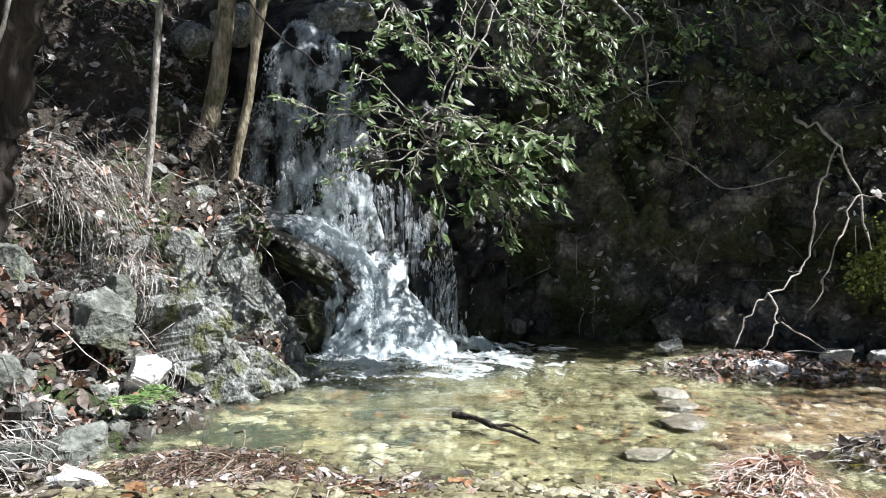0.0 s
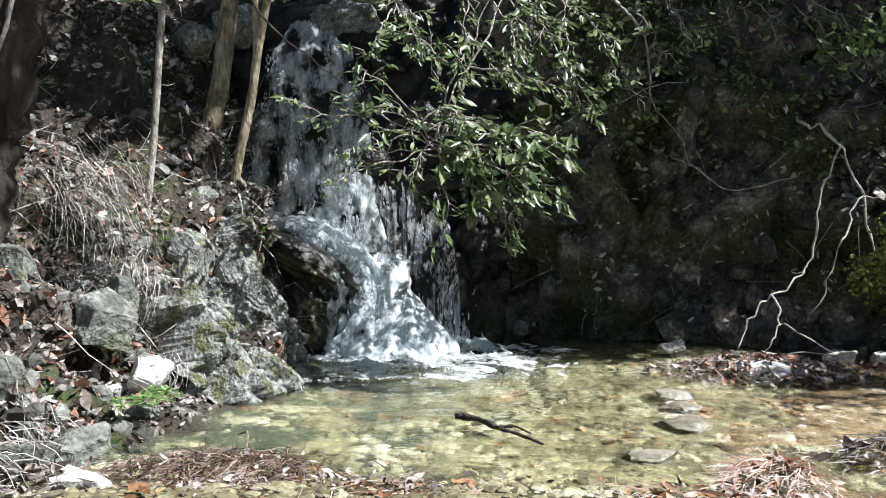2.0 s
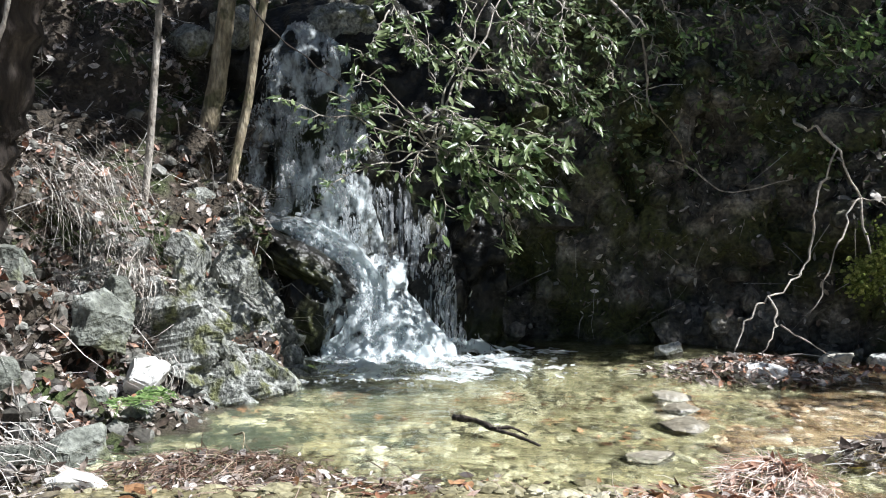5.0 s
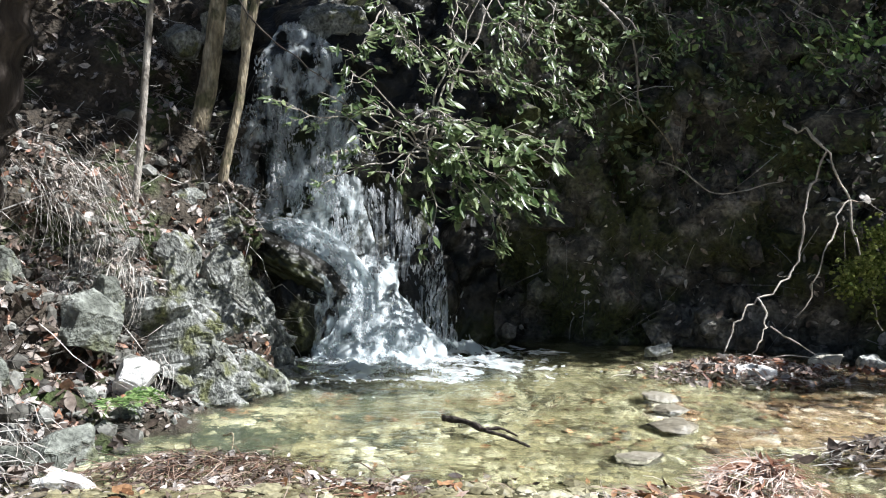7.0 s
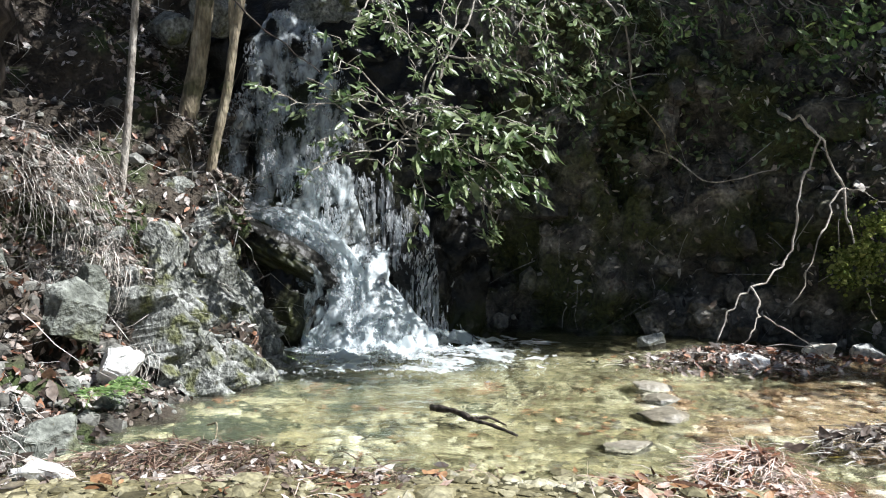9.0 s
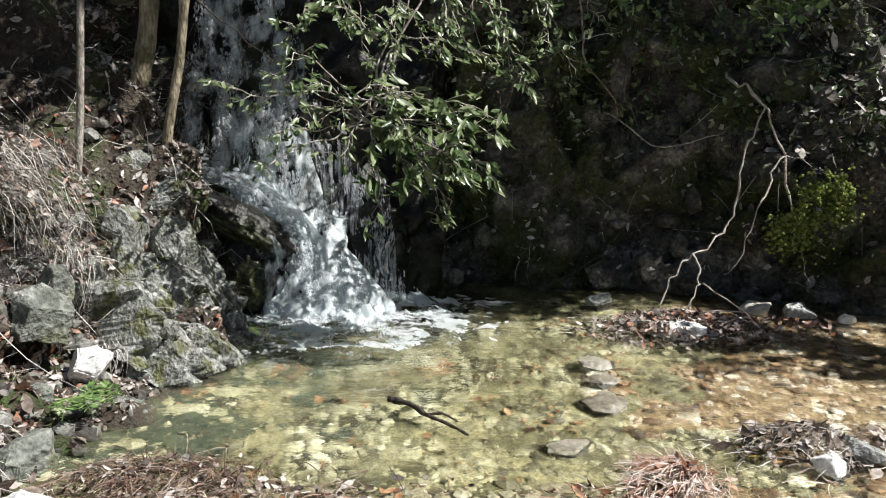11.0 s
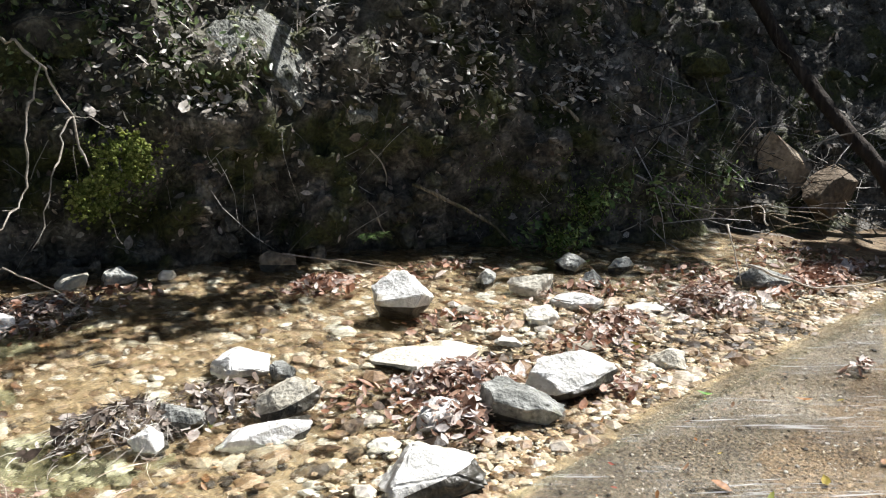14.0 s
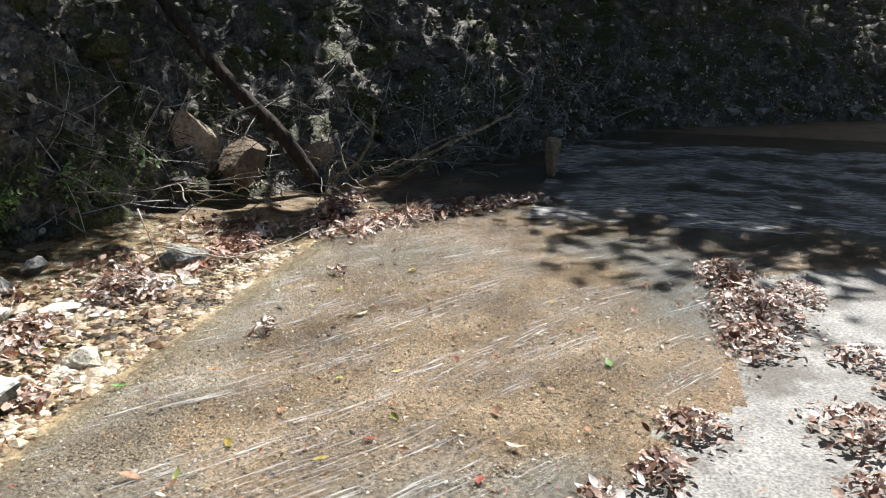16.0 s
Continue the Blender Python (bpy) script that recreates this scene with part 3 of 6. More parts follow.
# road
rx = np.concatenate([np.arange(-30, 1, 1.5), np.arange(1.0, 14, 0.08), np.arange(14, 60, 1.5)])
rt = np.concatenate([np.linspace(0, 1, 80) * 5.2, 5.2 + np.linspace(0.3, 12, 14)])
rv = [(x, road_edge(x) - t, fall_z(x) - 0.015 + 0.006 * fbm((x, t, 0), 1.3, 3, 2.0) - 0.02 * max(0, 0.12 - t) / 0.12) for x in rx for t in rt]
road = link("road", rv, grid_faces(len(rx), len(rt))[:, ::-1], M_ROAD)


def wet_edge(x):
    """Where the running water ends on the road."""
    return float(np.interp(x, [1.3, 2.4, 3.0, 3.6, 4.2, 5.2, 6.0, 6.5, 7.5, 13], [1.9, 0.3, -0.12, -0.48, -0.78, -0.9, -1.0, -1.7, -3.6, -5.6]))


road.data.materials.append(M_DRYROAD)
road.data.materials.append(M_GREYROAD)
for p in road.data.polygons:
    if p.center.x < 14 and p.center.y < wet_edge(p.center.x) + 0.12 * fbm(p.center, 3, 3, 5.0):
        p.material_index = 1
    elif 0 < road_edge(p.center.x) - p.center.y < 0.65 - 0.12 * (p.center.x - 2.0) + 0.35 * fbm(p.center, 1.6, 4, 19.0):
        p.material_index = 2
tagged(road, "wet brown concrete road with water running across", "road", kind="structure")
gx = np.concatenate([np.linspace(-220, -20, 12), np.linspace(-15, 25, 12), np.linspace(30, 220, 12)])
gv = [(x, y, fall_z(x) * 1.0 - 0.5 if x < 60 else -2.8) for x in gx for y in gx]
tagged(link("ground", gv, grid_faces(len(gx), len(gx)), M_GROUND), "brown forest floor beyond the road", "ground", kind="structure")

# pool and stream water
wx, wy = np.arange(-1.8, 6.6, 0.03), np.arange(1.72, 6.0, 0.03)


def water_z(x, y):
    d = math.hypot(x + 0.2, y - 4.9)
    ring = 0.010 * math.sin(d * 26) * math.exp(-d * 1.3)
    return fall_z(x) + ring + 0.006 * fbm((x, y * 1.6, 0), 6.0, 3, 9.0) * (0.5 + 1.5 * math.exp(-d))


wv = [(x, y, water_z(x, y)) for x in wx for y in wy]
water = link("stream_water", wv, grid_faces(len(wx), len(wy)), M_WATER)
water.visible_shadow = False
tagged(water, "clear shallow pool and stream water with ripples", "water", kind="structure")
fx, fy = np.arange(2.0, 14.0, 0.04), np.arange(-5.6, 1.86, 0.04)


def film_z(x, y):
    u, v = x * 0.84 - y * 0.54, x * 0.54 + y * 0.84
    ridge = max(0.0, fbm((u * 0.5, v * 3.2, 0), 1.5, 3, 21.0)) ** 2
    chop = 0.012 * min(1.0, max(0.0, x - 6.0) / 2.0) * fbm((u * 0.8, v * 2.6, 0), 3.0, 3, 33.0)
    return fall_z(x) - 0.006 + chop + 0.02 * ridge + 0.002 * fbm((u * 6, v * 16, 0), 1.0, 2, 5.0)


fv = np.array([(x, y, film_z(x, y)) for x in fx for y in fy])
ff = grid_faces(len(fx), len(fy))
cen = fv[ff].mean(1)
edge = np.array([wet_edge(x) for x in cen[:, 0]])
keep = (cen[:, 1] > edge) & (cen[:, 1] < 1.84 - 0.096 * np.maximum(0, 3.2 - cen[:, 0]))
film = link("road_water", fv, ff[keep], M_FILM)
film.visible_shadow = False
tagged(film, "thin sheet of rippling water running over the road", "water", kind="structure")

# white threads stand in for sun glints as well as drawn-out foam
tv, tuv = [], []
for i in range(200):
    for k in range(90):
        x = 2.3 + 7.9 * i / 199
        y = max(-3.0, wet_edge(x)) + 0.08 + (1.68 - max(-3.0, wet_edge(x))) * k / 89
        bend = 0.1 * fbm((x, y, 0), 0.45, 2, 41.0) + 0.012 * fbm((x, y, 0), 3.0, 2, 43.0)
        u, v = x * 0.79 - y * 0.61, x * 0.61 + y * 0.79 + bend + 0.1 * math.sin(x * 0.8)
        tv.append((x, y, film_z(x, y) + 0.004))
        tuv.append((v, u))
tagged(link("water_threads", tv, grid_faces(200, 90), M_THREAD, uvs=tuv), "white threads painting sun glints and drawn-out foam on the running water", "foam", kind="stuff")


# white flecks painted in place of sky reflections sparkling on the ripples
tv, tuv = [], []
for i in range(70):
    for k in range(90):
        x, y = 7.4 + 5.2 * i / 69, -4.2 + 4.7 * k / 89
        tv.append((x, y, film_z(x, y) + 0.006))
        tuv.append((x + 0.12 * math.sin(y * 1.9), y))
tagged(link("riffles", tv, grid_faces(70, 90), M_RIFFLE, uvs=tuv), "white broken riffles painting sky sparkles on the shaded end of the wet road", "foam", kind="stuff")


# ---- the waterfall ----
def ledge_h(x):
    return float(np.interp(x, [-1.3, -1.0, -0.7, -0.35, 0.0, 0.25], [0.72, 0.68, 0.6, 0.47, 0.5, 0.95]))


def face_y(x, h):
    """Front of the stepped rock that the water runs over."""
    L = ledge_h(x)
    y = 5.1 + 0.16 * h / L if h < L else 5.26 + 0.14 * min(1.0, (h - L) / 0.06) + 0.2 * (h - L)
    y += 0.7 * max(0.0, h - 1.75)
    y += 0.22 * max(0.0, -0.9 - x) + 0.25 * max(0.0, x - 0.05)
    return y


qx, qh = np.arange(-1.5, 0.42, 0.03), np.arange(-0.3, 2.45, 0.03)
fr = []
for x in qx:
    for h in qh:
        p = Vector((x, face_y(x, h), h))
        cell, seat = noise.voronoi(p * 5.0)
        fr.append(p + Vector((0.03 * fbm(p, 4, 3, 1.0), -0.07 * fbm(p, 2.6, 4, 6.0) - 0.1 * (cell[1] - cell[0]) - 0.08 * noise.cell(seat[0] * 17.3) + 0.1, 0.05 * fbm(p, 3, 3, 11.0))))
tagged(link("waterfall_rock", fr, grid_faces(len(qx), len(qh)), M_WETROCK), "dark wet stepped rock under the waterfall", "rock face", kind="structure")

falls = thing("waterfall", (-0.5, 5.1, 0), "white cascade tumbling down dark wet rock into the pool", "waterfall")


def sheet(name, left, right, hs, out, material, label, nx=40, nh=90, ragged=0.05, bulge=0.03, lumps=0.025, spill=0.0, torn_top=0.0):
    """Water lying on the stepped face between two edges given at heights hs (top first)."""
    verts, uvs = [], []
    down = 0.0
    for i in range(nh):
        h = hs[0] + (hs[-1] - hs[0]) * i / (nh - 1)
        xl, xr = (float(np.interp(-h, [-q for q in hs], e)) for e in (left, right))
        xl += ragged * fbm((0, 0, h), 4, 3, len(name))
        xr += ragged * fbm((0, 0, h), 4, 3, len(name) + 5.0)
        down += abs(hs[-1] - hs[0]) / nh * 1.1
        for k in range(nx):
            x = xl + (xr - xl) * k / (nx - 1)
            edge = math.sin(math.pi * k / (nx - 1))
            y = face_y(x, h) - out - spill * (hs[0] - h) / (hs[0] - hs[-1]) - bulge * edge - 0.05 * fbm((x * 2.4, h * 0.8, 1), 3.0, 3, 2.0) - lumps * fbm((x * 2, h, 1), 12.0, 3, 7.0)
            verts.append(Vector((x, y, h)) - falls.location)
            uvs.append((x, down))
    F = grid_faces(nh, nx)
    if torn_top:
        row, col = F[:, 0] // nx, F[:, 0] % nx
        keep = [fbm((c * 0.16, r * 0.05, 0), 1.0, 4, 5.0) > 0.5 - 1.3 * r / (torn_top * nh) for r, c in zip(row.tolist(), col.tolist())]
        F = F[np.array(keep)]
    ob = link(name, verts, F, material, falls, uvs=uvs)
    ob["label"] = label
    return ob


sheet("upper_cascade", [-1.02, -1.08, -1.12, -1.2, -1.24, -1.22], [-0.88, -0.62, -0.5, -0.46, -0.45, -0.48], [1.98, 1.8, 1.5, 1.2, 0.9, 0.58], 0.06, M_FALL, "torn white sheet of falling water")
sheet("middle_curtain", [-0.82, -0.88, -0.8, -0.66], [-0.6, -0.42, -0.38, -0.36], [1.12, 0.95, 0.7, 0.42], 0.12, M_FALL, "threads of falling water over a dark ledge", torn_top=0.35)
sheet("thin_veil", [-0.12, -0.18, -0.16, -0.1], [-0.02, 0.02, 0.07, 0.15], [0.9, 0.7, 0.4, 0.0], 0.09, M_VEIL, "thin veil of dripping water", torn_top=0.5)
sheet("gap_threads", [-0.42, -0.4, -0.38, -0.36], [-0.24, -0.16, -0.14, -0.14], [1.02, 0.85, 0.7, 0.42], 0.08, M_VEIL, "loose threads of water over the dark gap", torn_top=0.4)
sheet("lower_chute", [-0.62, -0.56, -0.5, -0.47, -0.56, -0.64], [-0.26, -0.2, -0.15, -0.08, 0.0, 0.1], [0.6, 0.52, 0.42, 0.3, 0.14, -0.02], 0.15, M_CHUTE, "thick white water of the lower chute", bulge=0.08, lumps=0.03, spill=0.2, torn_top=0.3, ragged=0.11)


def run_strip(name, path, w0, w1, label, material=M_CHUTE):
    """A ribbon of white water sliding along a path."""
    verts, uvs = [], []
    run = smooth_path(path, 8)
    for i, c in enumerate(run):
        w = w0 + (w1 - w0) * i / len(run)
        for k in range(14):
            t = k / 13 * 2 - 1
            verts.append(c + Vector((t * w * 0.8, -t * w * 0.2, t * w * 0.75 + 0.2 * w * (1 - t * t))) + Vector((0, 0.04 * fbm(c, 9, 2, k), 0.03 * fbm((c.x, c.z, k), 5, 2, 3.0))) - falls.location)
            uvs.append((t * w, i * 0.035))
    link(name, verts, grid_faces(len(run), 14), material, falls, label=label, uvs=uvs)
    return run


run = run_strip("diagonal_run", [(-1.15, 5.38, 0.74), (-0.92, 5.3, 0.71), (-0.74, 5.18, 0.66), (-0.59, 5.06, 0.55), (-0.46, 4.98, 0.41), (-0.4, 4.92, 0.2), (-0.36, 4.86, 0.0)], 0.02, 0.17, "white water sliding past the dark knob")
run_strip("side_run", [(-0.94, 4.98, 0.5), (-0.78, 4.86, 0.475), (-0.66, 4.83, 0.43), (-0.59, 4.8, 0.33), (-0.57, 4.78, 0.2), (-0.58, 4.76, 0.02)], 0.025, 0.11, "thin white run between two dark knobs", M_FALL)
rng = np.random.default_rng(3)
drops = []
for _ in range(220):
    a = rng.uniform(0, 1)
    x, h = rng.uniform(-1.15, -0.1), rng.uniform(0.02, 1.5)
    if rng.uniform() < 0.5:
        x, h = rng.normal(-0.2, 0.25), abs(rng.normal(0, 0.16))
    y = face_y(x, h) - rng.uniform(0.08, 0.3)
    r = rng.uniform(0.002, 0.006)
    drops.append(tube([Vector((x, y, h + r * rng.uniform(2, 9))) - falls.location, Vector((x + rng.normal(0, r), y, h)) - falls.location], r * 0.5, r, 5))
v, f = join(drops)
tagged(link("spray", v, f, M_SPRAY, falls), "loose white drops of spray", kind="stuff")
def torn(name, n, left, right, hs, out, longs, thick, label, slant=0.0, deep=0.06, gap=0.1, spill=0.0):
    h = rng.uniform(hs[-1], hs[0], n)
    a = np.clip(rng.beta(1.6, 1.6, n) + 0.06 * np.sin(h * 17), 0, 1)
    xl, xr = np.interp(-h, [-q for q in hs], left), np.interp(-h, [-q for q in hs], right)
    x = xl + (xr - xl) * a
    keep = np.array([fbm((q * 6, 0, w * 3.6), 1.0, 3, 4.0) > (gap if w > 0.5 else -0.3) for q, w in zip(x, h)])
    x, h, n = x[keep], h[keep], int(keep.sum())
    y = np.array([face_y(q, w) for q, w in zip(x, h)]) - out - spill * (hs[0] - h) / (hs[0] - hs[-1]) - rng.uniform(0, deep, n)
    lean = np.array([0.7 * fbm((q * 2.5, 1, w * 2.5), 1.0, 2, 9.0) for q, w in zip(x, h)])
    D = np.stack([rng.normal(slant, 0.14, n) + lean, rng.normal(-0.25, 0.12, n), -np.ones(n)], 1)
    ob = clots(name, np.stack([x, y, h], 1) - np.array(falls.location), D, rng.uniform(0.5, 1.3, n) * longs, rng.gamma(4, thick / 4, n), M_SPRAY, rng, falls)
    ob["label"] = label


torn("upper_tear", 5200, [-1.02, -1.1, -1.14, -1.22, -1.26, -1.24], [-0.86, -0.6, -0.48, -0.44, -0.44, -0.46], [1.98, 1.8, 1.5, 1.2, 0.9, 0.58], 0.09, 0.013, 0.0045, "torn threads of falling water")
torn("curtain_tear", 1500, [-0.82, -0.88, -0.8, -0.68], [-0.6, -0.44, -0.42, -0.4], [1.12, 0.95, 0.7, 0.46], 0.12, 0.018, 0.0045, "threads of water falling past the ledge")
torn("gap_tear", 420, [-0.44, -0.42, -0.4, -0.38], [-0.2, -0.14, -0.12, -0.12], [1.05, 0.85, 0.7, 0.46], 0.1, 0.02, 0.004, "loose clots of water over the dark gap")
torn("veil_tear", 1100, [-0.12, -0.18, -0.16, -0.1], [-0.02, 0.02, 0.08, 0.17], [0.9, 0.7, 0.4, 0.0], 0.1, 0.02, 0.0035, "dripping threads of the thin veil")
torn("chute_churn", 2000, [-0.56, -0.54, -0.5, -0.6, -0.7], [-0.24, -0.18, -0.13, -0.06, 0.06], [0.54, 0.42, 0.3, 0.12, -0.02], 0.2, 0.009, 0.004, "churning clots of white water", 0.15, 0.05, spill=0.2)
k = rng.integers(0, len(run) - 1, 300)
R0 = np.array([run[i][:] for i in k])
W0 = np.array([(run[i + 1] - run[i])[:] for i in k])
R0 = R0 + rng.normal(0, 1, R0.shape) * np.array([0.035, 0.03, 0.035]) * (0.6 + 1.2 * k[:, None] / len(run)) + np.array([0, -0.02, 0.03])
clots("run_churn", R0 - np.array(falls.location), W0, rng.uniform(0.014, 0.03, len(k)), rng.gamma(4, 0.0028, len(k)), M_SPRAY, rng, falls)["label"] = "churning clots of the sliding white water"
n = 4200
a, r = rng.uniform(-0.1, math.pi + 0.1, n), np.abs(rng.normal(0, 0.42, n))
X, Y = -0.2 + np.cos(a) * r * 0.95, 5.0 - np.sin(a) * r * 1.3
Z = 0.012 + 0.11 * np.exp(-(r / 0.24) ** 2) * rng.uniform(0, 1.3, n)
ok = np.array([fbm((x * 5, y * 9, 0), 1.0, 3, 6.0) > -0.35 + q * 0.75 for x, y, q in zip(X, Y, r)])
D = np.stack([np.cos(a) + rng.normal(0, 0.5, n), -np.sin(a) * 0.5 + rng.normal(0, 0.4, n), rng.normal(0, 0.15, n)], 1)
clots("foam_churn", (np.stack([X, Y, Z], 1) - np.array(falls.location))[ok], D[ok], rng.uniform(0.006, 0.018, n)[ok], rng.gamma(4, 0.0014, n)[ok], M_SPRAY, rng, falls)["label"] = "bubbling clots of foam"
# foam spreading on the pool, torn at its rim
def foam_sheet(name, reach, forward, height, seed, cut, material, label, na=150, nr=90):
    verts, uvs, rr = [], [], []
    for i in range(nr):
        for k in range(na):
            a, r = math.pi * (-0.02 + 1.07 * k / (na - 1)), i / (nr - 1)
            q = reach + 0.3 * reach * fbm((math.cos(a), math.sin(a), 0), 2.6, 4, seed) + 0.2 * reach * max(0.0, math.cos(a)) ** 2
            x, y = -0.2 + math.cos(a) * r * q, 5.1 - math.sin(a) * r * q * forward
            verts.append((x, y, 0.014 + height * (1 - r) ** 1.4 * (0.6 + fbm((x, y, 0), 7, 3, 4.0)) + 0.012 * fbm((x, y, 0), 18, 3, 4.0)))
            uvs.append((x, y * 1.6 + 0.4 * r))
            rr.append(r)
    V, R = np.array(verts), np.array(rr)
    F = grid_faces(nr, na)
    C, CR = V[F].mean(1), R[F].mean(1)
    torn_at = np.array([fbm((x * 1.6, y * 3.2, 0), 2.4, 5, seed + 9.0) for x, y, _ in C])
    ob = link(name, V - np.array(falls.location), F[torn_at > cut * (CR - 0.55)], material, falls, label=label, uvs=uvs)
    return ob


foam_sheet("foam_core", 0.7, 1.42, 0.15, 37.0, 0.9, M_CHUTE, "boiling white water at the foot of the fall")
foam_sheet("foam", 0.92, 1.25, 0.03, 31.0, 1.1, M_FOAM, "white foam spreading over the pool")


def knob(at, radii, seed, label, material=M_WETROCK, dip=0.0):
    """A rounded, water-worn rock, dipping towards the fall."""
    bm = bmesh.new()
    bmesh.ops.create_icosphere(bm, subdivisions=5, radius=1.0)
    for v in bm.verts:
        q = v.co.copy()
        d = 1 + 0.2 * fbm(q, 1.5, 3, seed) + 0.09 * fbm(q, 4, 4, seed + 3.0)
        v.co = Vector((q.x * radii[0] * d, q.y * radii[1] * d, q.z * radii[2] * d))
    me = bpy.data.meshes.new("wet_rock")
    bm.to_mesh(me)
    bm.free()
    me.polygons.foreach_set("use_smooth", [True] * len(me.polygons))
    me.materials.append(material)
    ob = new("wet_rock", me)
    ob.matrix_world = pose(*at, 0, dip, 0)
    return tagged(ob, label, "rock", "waterfall rocks")


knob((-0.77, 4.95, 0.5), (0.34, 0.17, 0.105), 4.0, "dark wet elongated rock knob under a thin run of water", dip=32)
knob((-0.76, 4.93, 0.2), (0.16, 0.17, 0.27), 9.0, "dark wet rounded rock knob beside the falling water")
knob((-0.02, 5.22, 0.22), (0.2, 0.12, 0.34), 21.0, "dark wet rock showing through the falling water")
knob((-0.68, 5.95, 2.0), (0.26, 0.2, 0.15), 14.0, "pale lit rock at the head of the fall", M_OUTCROP)
# ---- trees ----


def bark_tree(name, path, r0, r1, label, material, forks=(), wob=0.035):
    base = Vector(path[0])
    t = thing(name, base, label, "tree")
    pts = [p - base for p in smooth_path(path, 6)]
    v, f = tube(pts, r0, r1, 12, wob, len(path[0]))
    link("trunk", v, f, material, t)
    for i, (q, a, b) in enumerate(forks):
        v, f = tube([p - base for p in smooth_path(q, 6)], a, b, 8, wob, i)
        link("limb", v, f, material, t)
    return t


def crown(t, centre, radii, n, size, rng, clumps=26, flat=0.5, even=False):
    """A crown of many leaves in uneven clumps with gaps, on thin twigs."""
    base = Vector(t.location)
    c = np.array(centre)
    hubs = c + np.clip(rng.normal(0, 0.55, (clumps, 3)), -0.95, 0.95) * np.array(radii)
    if even:
        a, r = rng.uniform(0, 2 * math.pi, clumps), np.sqrt(rng.uniform(0, 1, clumps)) * 0.95
        hubs = c + np.stack([r * np.cos(a), r * np.sin(a), rng.normal(0, 0.4, clumps)], 1) * np.array(radii)
    which = rng.integers(0, clumps, n)
    P = hubs[which] + rng.normal(0, 1, (n, 3)) * np.array(radii) * np.array([0.14, 0.14, 0.09]) - np.array(base)
    N = rng.normal(0, flat, (n, 3)) + np.array([0, 0, 1.0])
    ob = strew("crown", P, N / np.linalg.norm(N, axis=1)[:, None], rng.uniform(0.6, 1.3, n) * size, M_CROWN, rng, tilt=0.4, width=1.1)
    ob.parent = t
    root = Vector(c) - Vector((0, 0, radii[2] * 0.9))
    twigs = [tube([root - base, (root * 0.4 + Vector(h) * 0.6) - base + Vector((0, 0, 0.1)), Vector(h) - base], 0.03, 0.008, 5) for h in hubs]
    v, f = join(twigs)
    link("twigs", v, f, M_BARK, t)


rng = np.random.default_rng(11)
bark_tree("sapling", [(-1.585, 4.6, 0.35), (-1.57, 4.6, 0.66), (-1.54, 4.6, 0.92), (-1.51, 4.6, 1.21), (-1.48, 4.6, 1.59), (-1.45, 4.6, 1.99), (-1.4, 4.65, 3.0), (-1.3, 4.7, 4.6)], 0.021, 0.016,
          "thin pale grey sapling standing in leaf litter", M_PALEBARK)
bark_tree("young_tree", [(-1.45, 5.2, 0.8), (-1.42, 5.2, 1.02), (-1.38, 5.2, 1.25), (-1.32, 5.2, 1.52), (-1.28, 5.2, 1.81), (-1.24, 5.2, 2.13), (-1.1, 5.25, 3.2), (-0.95, 5.3, 4.6)], 0.06, 0.044,
          "slender yellow-brown young tree on the bank", M_BARK)
bark_tree("young_tree", [(-1.18, 4.95, 0.8), (-1.17, 4.95, 1.0), (-1.12, 4.95, 1.24), (-1.08, 4.95, 1.43), (-1.04, 4.95, 1.71), (-0.97, 4.95, 2.07), (-0.75, 5.0, 3.2), (-0.5, 5.05, 4.4)], 0.028, 0.02,
          "slender forked olive-brown young tree on the bank", M_BARK, [([(-1.05, 4.95, 1.64), (-1.06, 4.95, 1.83), (-1.05, 4.95, 2.07), (-1.05, 5.0, 3.0)], 0.02, 0.014)])
# shrubs added only to keep the far slope dark
for tx, ty, tz, r_ in ((16.5, -1.5, 3.0, 1.7), (18.5, -4.6, 3.3, 1.9), (20.5, -8.0, 3.6, 2.2), (13.5, 3.8, 4.2, 1.8), (17.5, 1.2, 4.8, 2.2)):
    bush = bark_tree("shade_shrub", [(tx + 0.3, ty + 0.3, tz - 1.6), (tx + 0.1, ty + 0.1, tz - 0.8), (tx, ty, tz)], 0.05, 0.02, "evergreen shrub added to darken the far slope", M_DARKBARK)
    crown(bush, (tx, ty, tz), (r_, r_, r_ * 0.75), 700, 0.11, rng, 40)
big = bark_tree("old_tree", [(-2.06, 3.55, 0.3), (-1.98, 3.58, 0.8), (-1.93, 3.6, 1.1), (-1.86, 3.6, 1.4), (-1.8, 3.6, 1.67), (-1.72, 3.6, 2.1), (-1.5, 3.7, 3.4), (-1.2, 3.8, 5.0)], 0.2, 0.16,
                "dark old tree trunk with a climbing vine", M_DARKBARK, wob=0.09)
vine = smooth_path([(-1.86, 3.42, 0.55), (-1.84, 3.42, 0.9), (-1.78, 3.43, 1.15), (-1.76, 3.44, 1.35), (-1.68, 3.45, 1.6), (-1.66, 3.46, 1.9), (-1.6, 3.5, 2.3)], 8)
v, f = tube([p - big.location for p in vine], 0.011, 0.007, 6, 0.2)
link("vine", v, f, M_PALEBARK, big, label="pale twisted vine")
